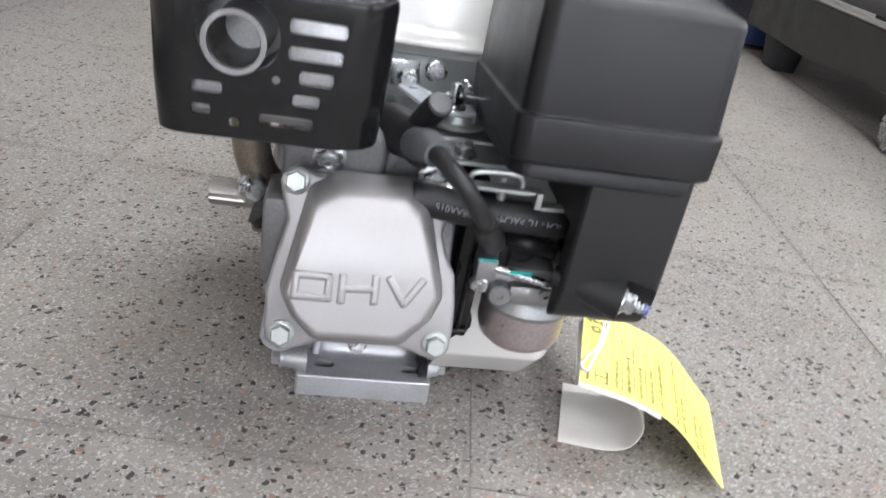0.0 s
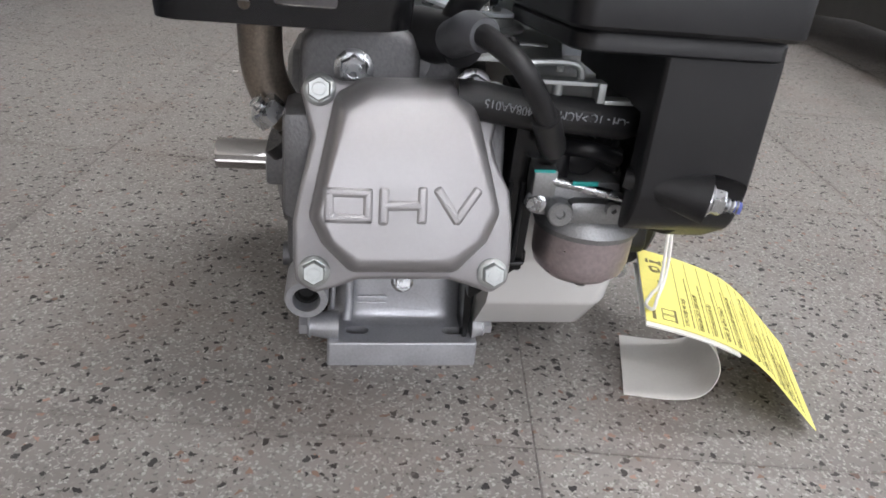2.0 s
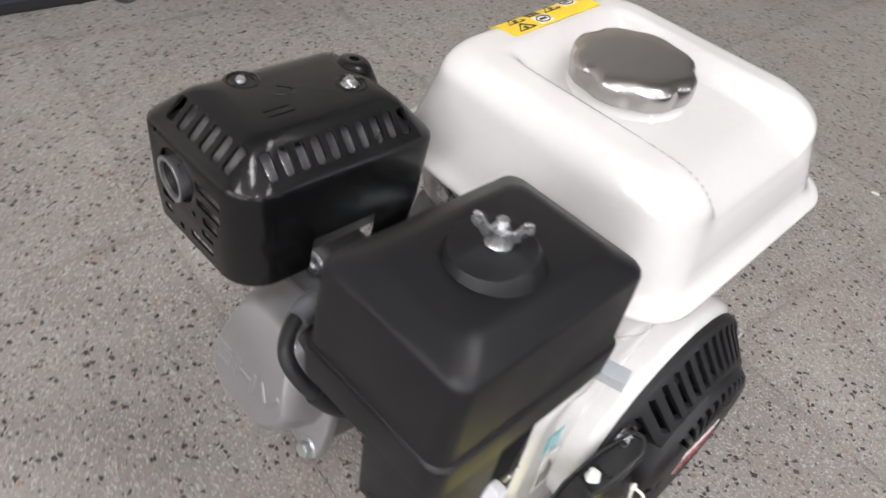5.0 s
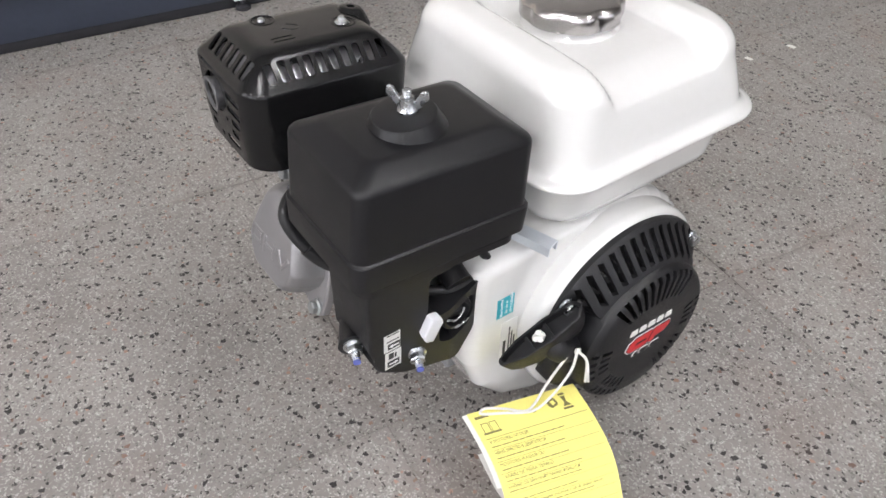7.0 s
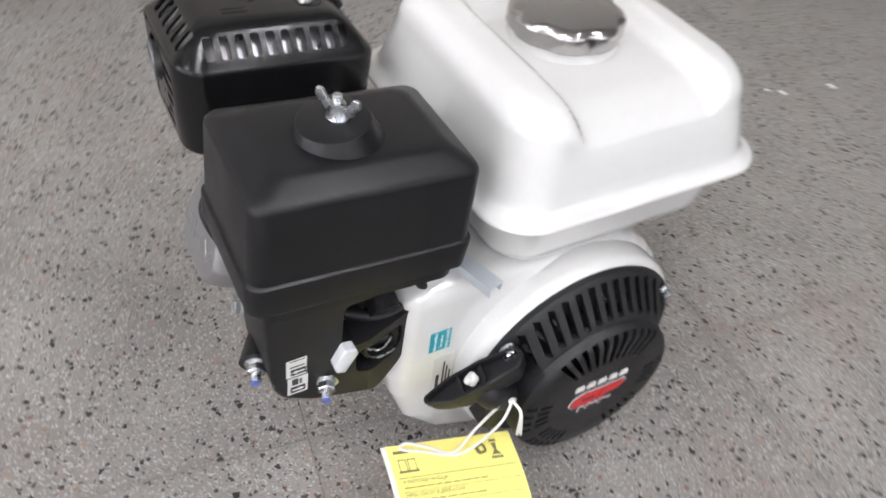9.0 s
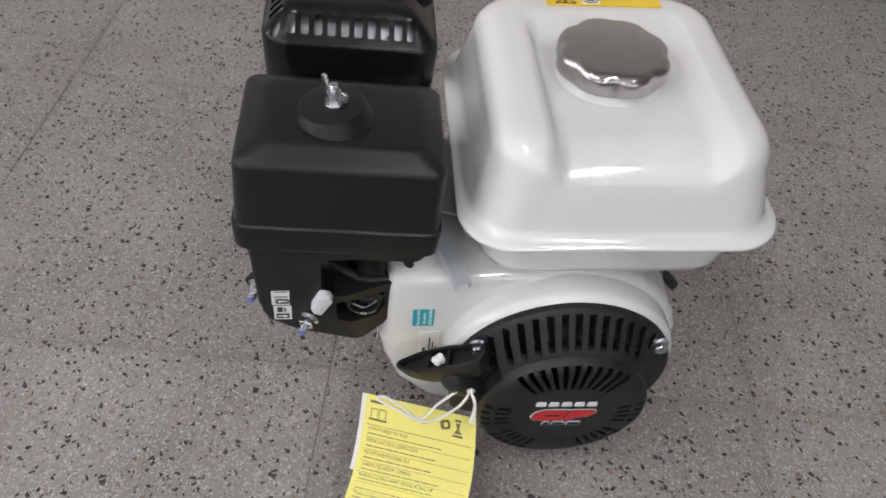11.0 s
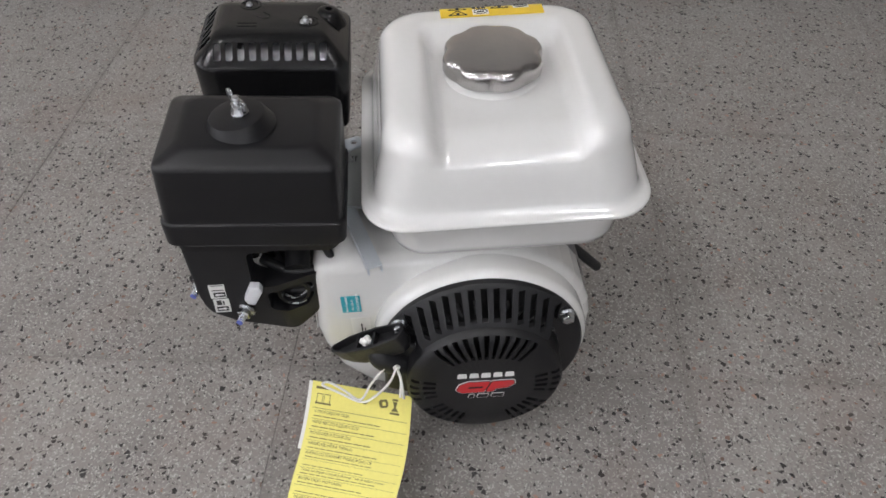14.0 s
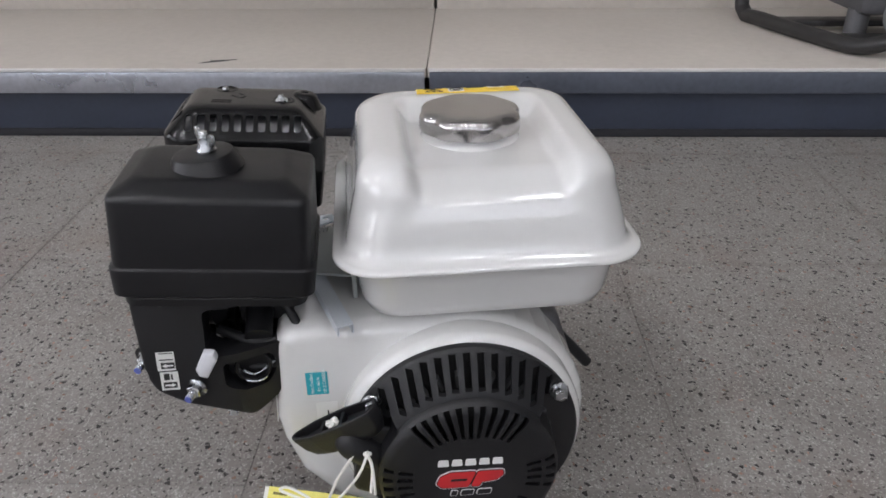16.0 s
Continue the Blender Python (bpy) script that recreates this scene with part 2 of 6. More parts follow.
WHITE_LABEL = material("white_label", (0.68, 0.68, 0.66), 0.4, vary=0.03)
TEAL = material("teal_label", (0.03, 0.36, 0.42), 0.4, vary=0.05)
TEAL_MARK = material("teal_paint_mark", (0.01, 0.30, 0.28), 0.5, vary=0.1)
RED = material("red_print", (0.55, 0.02, 0.025), 0.4, vary=0.04)
WHITE_PRINT = material("white_print", (0.75, 0.75, 0.74), 0.45, vary=0.03)
WHITE_PLASTIC = material("white_plastic", (0.62, 0.63, 0.66), 0.45, vary=0.05, bump=0.05)
STRING = material("white_string", (0.75, 0.74, 0.71), 0.8, vary=0.12, grain=600, bump=0.5, bump_scale=2500)
BOARD = material("cream_shelf_board", (0.52, 0.48, 0.43), 0.42, vary=0.07, grain=5, bump=0.05, bump_scale=300)
SHELF_PAINT = material("blue_grey_shelf_paint", (0.036, 0.044, 0.066), 0.38, vary=0.1, grain=8, bump=0.05, bump_scale=500)
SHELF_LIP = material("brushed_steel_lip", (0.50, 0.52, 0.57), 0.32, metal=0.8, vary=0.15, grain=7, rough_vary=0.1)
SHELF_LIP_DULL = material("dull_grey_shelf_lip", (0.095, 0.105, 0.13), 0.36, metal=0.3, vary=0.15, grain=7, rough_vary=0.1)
EDGE_STRIP = material("white_edging", (0.66, 0.65, 0.63), 0.4, vary=0.08, grain=30)
KICK = material("black_kick_strip", (0.016, 0.016, 0.02), 0.55, vary=0.15, grain=10)
FRAME_BLACK = material("black_frame_paint", (0.02, 0.019, 0.019), 0.42, vary=0.2, grain=25, bump=0.1)
MACHINE = material("dark_grey_machine_paint", (0.032, 0.032, 0.031), 0.45, vary=0.15, grain=15, bump=0.05)
MACHINE_EDGE = material("worn_machine_edge", (0.22, 0.21, 0.20), 0.4, metal=0.4, vary=0.2, grain=30)
BLUE_PAINT = material("blue_paint", (0.018, 0.035, 0.12), 0.4, vary=0.1)
WHEEL_GREY = material("grey_wheel_rubber", (0.22, 0.22, 0.225), 0.6, vary=0.1)

# ---- building tools ----
V = Vector


def finish(bm, name, mat, sharp=38):
    bmesh.ops.recalc_face_normals(bm, faces=bm.faces)
    me = bpy.data.meshes.new(name)
    bm.to_mesh(me)
    bm.free()
    me.materials.append(mat)
    me.polygons.foreach_set("use_smooth", [True] * len(me.polygons))
    me.set_sharp_from_angle(angle=radians(sharp))
    return me


def part(name, bm, mat, parent, label="", sharp=38):
    """Links a bmesh, in world metres, as one mesh object under a thing or under a part."""
    ob = new(name, finish(bm, name, mat, sharp))
    if parent is not None:
        ob.parent = parent
        if parent.type == "EMPTY":
            ob.matrix_parent_inverse = Matrix.Translation(-parent.location)
    return tagged(ob, label)


def thing(name, at, label, category, group=""):
    ob = new(name)
    ob.location, ob.empty_display_size = at, 0.05
    return tagged(ob, label, category, group)


def solid(name, bm, mat, label, category, kind="", m=None, sharp=38):
    """A top-level thing of one mesh."""
    ob = new(name, finish(bm, name, mat, sharp))
    if m is not None:
        ob.matrix_world = m
    return tagged(ob, label, category, "", kind)


def loft(bm, rings, caps=(True, True), closed=True):
    made = [[bm.verts.new(p) for p in r] for r in rings]
    for a, b in zip(made, made[1:]):
        k = len(a)
        for i in range(k if closed else k - 1):
            j = (i + 1) % k
            bm.faces.new((a[i], a[j], b[j], b[i]))
    if caps[0]:
        bm.faces.new(list(reversed(made[0])))
    if caps[1]:
        bm.faces.new(made[-1])
    return bm


def rounded(points, radius, seg=5):
    """A closed outline with its corners rounded; radius is one number or one a corner."""
    out, k = [], len(points)
    for i in range(k):
        p, a, b = V(points[i]), V(points[i - 1]), V(points[(i + 1) % k])
        r = radius[i] if isinstance(radius, (list, tuple)) else radius
        u, w = (a - p), (b - p)
        ang = u.angle(w)
        cut = min(r / math.tan(ang / 2), u.length * 0.49, w.length * 0.49)
        u, w = u.normalized() * cut, w.normalized() * cut
        for s in range(seg + 1):
            t = s / seg
            out.append(p + u * (1 - t) ** 2 + w * t ** 2)
    return out


def rect(w, h, r, cx=0.0, cy=0.0, seg=5):
    """A rounded rectangle of half sizes w and h, in two dimensions."""
    out = []
    for sx, sy, a0 in ((1, 1, 0), (-1, 1, 90), (-1, -1, 180), (1, -1, 270)):
        for s in range(seg + 1):
            a = radians(a0 + 90 * s / seg)
            out.append(V((cx + sx * (w - r) + r * math.cos(a), cy + sy * (h - r) + r * math.sin(a))))
    return out


def offset(points, d):
    """The outline moved inwards by d (counter-clockwise outlines)."""
    out, k = [], len(points)
    for i in range(k):
        a, b, c = V(points[i - 1]), V(points[i]), V(points[(i + 1) % k])
        e, f = (b - a), (c - b)
        if e.length < 1e-7:
            e = f
        if f.length < 1e-7:
            f = e
        n = V((-e.y, e.x)).normalized() + V((-f.y, f.x)).normalized()
        n = n.normalized() if n.length > 1e-6 else V((0, 0))
        out.append(b + n * d)
    return out


def plane(o, u, v):
    """Turns (a, b, c) of a slanted plane into the world: a along u, b along v, c out of it."""
    u, v = V(u).normalized(), V(v).normalized()
    n = u.cross(v)
    o = V(o)
    return lambda a, b, c=0.0: o + u * a + v * b + n * c


def slab(bm, outline, to, c0, c1, bevel=0.0, seg=3, both=False):
    """An outline pulled from c0 to c1 over a plane, its top edge (or both edges) rounded."""
    turn = sum(p[0] * q[1] - q[0] * p[1] for p, q in zip(outline, list(outline[1:]) + [outline[0]]))
    outline = list(outline) if turn > 0 else list(outline)[::-1]
    rings = []
    if both and bevel:
        for s in range(seg, 0, -1):
            a = radians(90 * s / seg)
            rings.append([to(*p, c0 + bevel * (1 - math.sin(a))) for p in offset(outline, bevel * (1 - math.cos(a)))])
    else:
        rings.append([to(*p, c0) for p in outline])
    if bevel:
        for s in range(seg + 1):
            a = radians(90 * s / seg)
            rings.append([to(*p, c1 - bevel + bevel * math.sin(a)) for p in offset(outline, bevel * (1 - math.cos(a)))])
    else:
        rings.append([to(*p, c1) for p in outline])
    return loft(bm, rings)


def dense(points, m=6):
    """The outline with each of its edges cut into m."""
    k = len(points)
    return [V(points[i]).lerp(V(points[(i + 1) % k]), s / m) for i in range(k) for s in range(m)]


def frame_of(axis):
    axis = V(axis).normalized()
    u = axis.orthogonal().normalized()
    return u, axis.cross(u), axis


def lathe(bm, at, axis, profile, seg=32, ref=None):
    """profile: (radius, distance along the axis)."""
    u, v, n = frame_of(axis)
    if ref is not None:
        u = (V(ref) - n * n.dot(V(ref))).normalized()
        v = n.cross(u)
    at = V(at)
    rings = [[at + n * h + (u * math.cos(2 * math.pi * i / seg) + v * math.sin(2 * math.pi * i / seg)) * max(r, 1e-5) for i in range(seg)] for r, h in profile]
    return loft(bm, rings)


def rod(bm, p, q, r, seg=16, r2=None):
    p, q = V(p), V(q)
    return lathe(bm, p, q - p, [(r, 0), (r if r2 is None else r2, (q - p).length)], seg)


def spline(points, steps=8):
    pts = [V(p) for p in points]
    pts = [2 * pts[0] - pts[1]] + pts + [2 * pts[-1] - pts[-2]]
    out = []
    for i in range(1, len(pts) - 2):
        a, b, c, d = pts[i - 1:i + 3]
        for s in range(steps):
            t = s / steps
            out.append(0.5 * (2 * b + (c - a) * t + (2 * a - 5 * b + 4 * c - d) * t * t + (3 * b - a - 3 * c + d) * t ** 3))
    return out + [pts[-2]]


def tube(bm, points, r, seg=14, steps=8, radii=None):
    path = spline(points, steps)
    n, rings = len(path), []
    t = (path[1] - path[0]).normalized()
    u = t.orthogonal().normalized()
    for i, p in enumerate(path):
        t = (path[min(i + 1, n - 1)] - path[max(i - 1, 0)]).normalized()
        u = (u - t * t.dot(u)).normalized()
        w = t.cross(u)
        k = r if radii is None else radii(i / (n - 1))
        rings.append([p + (u * math.cos(2 * math.pi * j / seg) + w * math.sin(2 * math.pi * j / seg)) * k for j in range(seg)])
    return loft(bm, rings)


def box(bm, centre, size, bevel=0.0, turn=None, seg=2):
    made = bmesh.ops.create_cube(bm, size=1.0)["verts"]
    bmesh.ops.scale(bm, vec=size, verts=made)
    if bevel:
        edges = list({e for v in made for e in v.link_edges})
        made = bmesh.ops.bevel(bm, geom=edges, offset=bevel, segments=seg, profile=0.5, affect="EDGES")["verts"]
        made = list({v for f in {f for v in made for f in v.link_faces} for v in f.verts})
    m = Matrix.Translation(centre) @ (turn.to_4x4() if turn is not None else Matrix())
    bmesh.ops.transform(bm, matrix=m, verts=made)
    return bm


def bolt(bm, at, axis, r=0.005, head=0.0045, flange=True, shank=0.0, shank_r=0.003, ref=(0, 0, 1)):
    """A hexagon head, with its pressed flange, standing on the point along the axis."""
    axis = V(axis).normalized()
    at = V(at)
    if flange:
        lathe(bm, at, axis, [(r * 1.42, 0), (r * 1.42, head * 0.18), (r * 1.1, head * 0.42), (r * 1.0, head * 0.42)], 24)
    h0 = head * 0.3 if flange else 0
    lathe(bm, at + axis * h0, axis, [(r * 1.1, 0), (r * 1.1, head * 0.85), (r * 0.95, head)], 6, ref)
    lathe(bm, at + axis * (h0 + head * 0.99), axis, [(r * 0.62, 0), (r * 0.55, head * 0.03), (r * 0.35, -head * 0.06)], 18)
    if shank:
        k = max(int(shank / 0.0009), 2)
        prof = [(shank_r, 0)]
        for i in range(k):
            prof += [(shank_r * (1.0 if i % 2 else 0.82), shank * (i + 0.5) / k)]
        prof += [(shank_r * 0.8, shank)]
        lathe(bm, at + axis * (h0 + head), axis, prof, 16)
    return bm


def turned(bm, about, degrees, axis="X"):
    bmesh.ops.rotate(bm, cent=about, matrix=Matrix.Rotation(radians(degrees), 3, axis), verts=bm.verts)
    return bm


def cut(bm, cutters, crossing=True):
    """The solid less the cutters."""
    def temp(b):
        bmesh.ops.recalc_face_normals(b, faces=b.faces)
        me = bpy.data.meshes.new("temp")
        b.to_mesh(me)
        b.free()
        return new("temp", me)
    a, c = temp(bm), temp(cutters)
    mod = a.modifiers.new("cut", "BOOLEAN")
    mod.operation, mod.solver, mod.object, mod.use_self = "DIFFERENCE", "EXACT", c, crossing
    bpy.context.view_layer.update()
    me = bpy.data.meshes.new_from_object(a.evaluated_get(bpy.context.evaluated_depsgraph_get()))
    out = bmesh.new()
    out.from_mesh(me)
    for o in (a, c):
        d = o.data
        bpy.data.objects.remove(o)
        bpy.data.meshes.remove(d)
    bpy.data.meshes.remove(me)
    return out


def letters(bm, text, to, a, b, high, c0, depth, wide=None, spin=0.0, bend=None):
    """Words in the built-in font on a plane: (a, b) is the first letter's foot, high the height of a capital."""
    cu = bpy.data.curves.new("words", "FONT")
    cu.body, cu.size, cu.resolution_u = text, 1.0, 2
    cu.extrude = 0.5
    ob = new("words", cu)
    bpy.context.view_layer.update()
    me = bpy.data.meshes.new_from_object(ob.evaluated_get(bpy.context.evaluated_depsgraph_get()))
    bpy.data.objects.remove(ob)
    co = np.array([v.co for v in me.vertices])
    if len(co):
        cap = 0.72
        sx = high / cap if wide is None else wide / max(co[:, 0].max() - co[:, 0].min(), 1e-6)
        x0 = co[:, 0].min()
        cs, sn = math.cos(radians(spin)), math.sin(radians(spin))
        verts = []
        for x, y, z in co:
            p, q = (x - x0) * sx, y * high / cap
            verts.append(bm.verts.new(to(a + p * cs - q * sn, b + p * sn + q * cs, c0 + (z + 0.5) * depth)))
        for f in me.polygons:
            try:
                bm.faces.new([verts[i] for i in f.vertices])
            except ValueError:
                pass
    bpy.data.meshes.remove(me)
    bpy.data.curves.remove(cu)
    return bm


def bar(bm, to, a0, b0, a1, b1, c0, c1):
    """A thin printed bar on a plane."""
    return loft(bm, [[to(a, b, c) for a, b in ((a0, b0), (a1, b0), (a1, b1), (a0, b1))] for c in (c0, c1)])


BM = bmesh.new

# ---- the room ----
TILE = 0.40


def at_room(x, y, z=0.0):
    return ROOM @ V((x, y, z))


bm = BM()
box(bm, (1.55, 1.4, -0.0511), (6.4, 11.6, 0.1))
solid("floor", bm, GROUT, "cement bed under the terrazzo tiles", "floor", "structure", ROOM)

for name, c, s in (("wall_west", (ROOM_X0 - 0.08, 1.4, 1.5), (0.16, 11.6, 3.1)), ("wall_north", (1.55, ROOM_Y1 + 0.08, 1.5), (6.08, 0.16, 3.1))):
    bm = BM()
    box(bm, c, s)
    solid(name, bm, WALL, "pale painted shop wall", "wall", "structure", ROOM)
bm = BM()
box(bm, (1.55, ROOM_Y0 - 0.08, 1.5), (6.08, 0.16, 3.1))
holes = BM()
for wx, ww in WINDOWS_SOUTH:
    box(holes, (wx, ROOM_Y0 - 0.08, 1.55), (ww, 0.4, 1.6))
solid("wall_south", cut(bm, holes), WALL, "pale painted wall with three window openings", "wall", "structure", ROOM)
bm = BM()
box(bm, (ROOM_X1 + 0.08, 1.4, 1.5), (0.16, 11.6, 3.1))
holes = BM()
for wy, ww in WINDOWS_EAST:
    box(holes, (ROOM_X1 + 0.08, wy, 1.6), (0.4, ww, 1.7))
solid("wall_east", cut(bm, holes), WALL, "pale painted wall with three window openings", "wall", "structure", ROOM)
bm = BM()
box(bm, (1.55, 1.4, ROOM_H + 0.05), (6.4, 11.6, 0.1))
solid("ceiling", bm, CEIL, "white painted ceiling", "ceiling", "structure", ROOM)
PLACES = [(Matrix.Translation((wx, ROOM_Y0 - 0.1, 0.75)), ww) for wx, ww in WINDOWS_SOUTH]
PLACES += [(Matrix.Translation((ROOM_X1 + 0.1, wy, 0.75)) @ Matrix.Rotation(radians(90), 4, "Z"), ww) for wy, ww in WINDOWS_EAST]
for i, (place, ww) in enumerate(PLACES):
    win = new("window_%d" % (i + 1))
    win.matrix_world = ROOM @ place
    tagged(win, "plain daylight window in a white frame", "window", "", "structure")
    for name, c, s in (("window_frame", (-ww / 2 + 0.03, 0, 0.8), (0.06, 0.06, 1.6)), ("window_frame", (ww / 2 - 0.03, 0, 0.8), (0.06, 0.06, 1.6)),
                       ("window_frame", (0, 0, 0.8), (0.05, 0.06, 1.6)), ("window_frame", (0, 0, 1.57), (ww - 0.13, 0.06, 0.06)), ("window_sill", (0, 0, 0.03), (ww - 0.13, 0.06, 0.06))):
        bm = BM()
        box(bm, c, s, 0.004)
        ob = new(name, finish(bm, name, WALL))
        ob.parent = win


def ceiling_light(x, y, turn):
    lamp = thing("ceiling_light", at_room(x, y, ROOM_H - 0.12), "long ceiling light with two bright tubes", "ceiling light", "ceiling lights")
    lamp.rotation_euler = (0, 0, TURN + radians(turn))
    for name, c, s, m in (("housing", (0, 0, 0.07), (1.3, 0.15, 0.05), CEIL), ("tube", (0, -0.028, 0.026), (1.2, 0.030, 0.030), TUBE), ("tube", (0, 0.028, 0.026), (1.2, 0.030, 0.030), TUBE)):
        b = BM()
        box(b, c, s, 0.008)
        ob = new(name, finish(b, name, m))
        ob.parent = lamp
    return lamp


for lx in (0.9, 3.0):
    for ly in (-2.8, -1.0, 1.1):
        ceiling_light(lx, ly, 0)

# long display shelf along the west wall: cream boards on blue-grey panels
SX = -0.881        # its front, in the room's grid
for y0, y1, name in ((-3.4, 0.1280, "a"), (0.1290, 3.2, "b")):
    unit = thing("shelf_unit", at_room(SX - 0.25, (y0 + y1) / 2), "low shop shelf with cream boards and blue-grey steel fronts", "shelf", "shelf units")

    def shelf_part(pname, c, s, m, bev=0.002, lab=""):
        b = BM()
        box(b, c, s, bev)
        bmesh.ops.transform(b, matrix=ROOM, verts=b.verts)
        return part(pname, b, m, unit, lab)
    mid, long = (y0 + y1) / 2, y1 - y0
    shelf_part("board", (SX - 0.258, mid, 0.1285), (0.542, long - 0.001, 0.018), BOARD, 0.0015, "cream laminate board")
    shelf_part("edge_strip", (SX + 0.0165, mid, 0.1350), (0.004, long - 0.006, 0.006), EDGE_STRIP, 0.001, "thin white edging")
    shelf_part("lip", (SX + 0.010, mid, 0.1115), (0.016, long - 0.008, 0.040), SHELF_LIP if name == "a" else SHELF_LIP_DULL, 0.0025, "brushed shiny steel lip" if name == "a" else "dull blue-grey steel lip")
    shelf_part("front_panel", (SX - 0.006, mid, 0.068), (0.012, long - 0.010, 0.102), SHELF_PAINT, 0.002, "dark blue-grey painted panel")
    shelf_part("kick_strip", (SX - 0.010, mid, 0.0085), (0.014, long - 0.014, 0.0165), KICK, 0.002, "black rubbery kick strip")
    shelf_part("back_panel", (SX - 0.538, mid, 0.62), (0.012, long - 0.006, 0.98), BOARD, 0.002, "cream back panel")
foot = thing("shelf_bracket", at_room(SX + 0.004, 0.1285), "small white plastic foot bracket between shelf panels", "bracket")
bm = BM()
box(bm, at_room(SX + 0.006, 0.1285, 0.020), (0.012, 0.030, 0.007), 0.002, Matrix.Rotation(TURN, 3, "Z"))
part("base", bm, WHITE_PLASTIC, foot)
bm = BM()
box(bm, at_room(SX + 0.004, 0.1285, 0.055), (0.008, 0.003, 0.066), 0.002, Matrix.Rotation(TURN, 3, "Z"))
part("stem", bm, WHITE_PLASTIC, foot)
bm = BM()
lathe(bm, at_room(SX + 0.005, 0.1285, 0.0), (0, 0, 1), [(0.013, 0), (0.013, 0.006), (0.006, 0.009), (0.006, 0.017)], 20)
part("glide", bm, KICK, foot)
bm = BM()
box(bm, at_room(SX + 0.004, 1.035, 0.022), (0.012, 0.016, 0.016), 0.002, Matrix.Rotation(TURN, 3, "Z"))
solid("shelf_clip", bm, WHITE_PLASTIC, "small white plastic clip on the shelf's kick strip", "clip")
bm = BM()
for k, (a, b) in enumerate(((-0.30, -0.085), (-0.285, -0.07))):
    loft(bm, [[at_room(SX - 0.02 - 0.02 * k, a, z), at_room(SX - 0.036 - 0.012 * k, a + 0.05, z), at_room(SX - 0.046, a + 0.052, z), at_room(SX - 0.03, a + 0.01, z)] for z in (0.1377, 0.1381)])
solid("scuff_mark", bm, BLACK_INK, "dark scuff on the cream shelf board", "mark")

# machine with a tubular frame, on the shelf
rig = thing("framed_machine", at_room(SX - 0.2, 1.0, 0.1375), "engine-driven machine in a black tubular frame on the shelf", "machine")
zt = 0.1375 + 0.016


def rp(x, y, z):
    return at_room(SX + x, y, z)


bm = BM()
tube(bm, [rp(-0.42, 0.83, 0.55), rp(-0.42, 0.83, 0.22), rp(-0.40, 0.835, zt), rp(-0.33, 0.845, zt), rp(-0.16, 0.90, zt), rp(-0.07, 0.945, zt + 0.002), rp(-0.045, 1.0, zt + 0.03), rp(-0.05, 1.03, 0.24), rp(-0.05, 1.04, 0.55)], 0.0155, 16)
part("frame_tube", bm, FRAME_BLACK, rig, "bent black steel tube")
bm = BM()
box(bm, rp(-0.30, 1.12, zt), (0.05, 0.5, 0.012), 0.003, Matrix.Rotation(TURN, 3, "Z"))
part("cross_plate", bm, FRAME_BLACK, rig)
bm = BM()
box(bm, rp(-0.14, 1.12, zt), (0.05, 0.36, 0.012), 0.003, Matrix.Rotation(TURN, 3, "Z"))
part("cross_plate", bm, FRAME_BLACK, rig)
bm = BM()
box(bm, rp(-0.26, 1.08, 0.26), (0.2, 0.22, 0.14), 0.02, Matrix.Rotation(TURN, 3, "Z"))
rod(bm, rp(-0.20, 0.99, 0.145), rp(-0.20, 0.99, 0.2), 0.022)
part("motor_block", bm, DARK_CAST, rig)
bm = BM()
lathe(bm, rp(-0.12, 1.05, 0.205), (1, -0.1, 0), [(0.035, -0.03), (0.05, -0.01), (0.05, 0.01), (0.03, 0.02), (0.01, 0.022)], 24)
bolt(bm, rp(-0.09, 1.03, 0.17), (1, -0.1, 0), 0.008, 0.006)
part("pump_cover", bm, CAST, rig, "cast aluminium cover with a bolt")

# dark machine on legs, by the east side
MX = 0.78
mach = thing("machine_stand", at_room(MX + 0.2, 1.6), "dark grey steel machine bed on short splayed legs", "machine")


def mpart(pname, points, x0, x1, m, lab=""):
    b = BM()
    loft(b, [[at_room(x, y, z) for y, z in points] for x in (x0, x1)])
    bmesh.ops.bevel(b, geom=b.edges[:], offset=0.003, segments=2, profile=0.5, affect="EDGES")
    return part(pname, b, m, mach, lab)


mpart("beam", [(0.2, 0.088), (1.25, 0.088), (1.42, 0.07), (2.1, 0.07), (2.1, 0.19), (0.2, 0.19)], MX, MX + 0.03, MACHINE, "dark grey folded steel beam")
mpart("beam_edge", [(0.2, 0.191), (2.1, 0.191), (2.1, 0.196), (0.2, 0.196)], MX - 0.004, MX + 0.05, MACHINE_EDGE, "worn pale edge")
mpart("leg", [(0.86, 0.0), (0.90, 0.0), (1.0, 0.087), (0.86, 0.087)], MX + 0.003, MX + 0.04, MACHINE)
mpart("bed", [(0.2, 0.2), (2.1, 0.2), (2.1, 0.24), (0.2, 0.24)], MX + 0.06, MX + 0.5, DARK_CAST)
mpart("beam", [(0.2, 0.09), (2.1, 0.09), (2.1, 0.19), (0.2, 0.19)], MX + 0.47, MX + 0.5, MACHINE)
mpart("foot", [(1.60, 0.0), (1.68, 0.0), (1.72, 0.069), (1.58, 0.069)], MX + 0.002, MX + 0.06, KICK, "black rubber foot")
mpart("leg", [(0.86, 0.0), (0.90, 0.0), (1.0, 0.089), (0.86, 0.089)], MX + 0.46, MX + 0.49, MACHINE)
b = BM()
lathe(b, at_room(MX - 0.01, 0.98, 0.05), (1, -0.13, 0), [(0.049, 0.0), (0.05, 0.01), (0.05, 0.03), (0.03, 0.036), (0.012, 0.037)], 28)
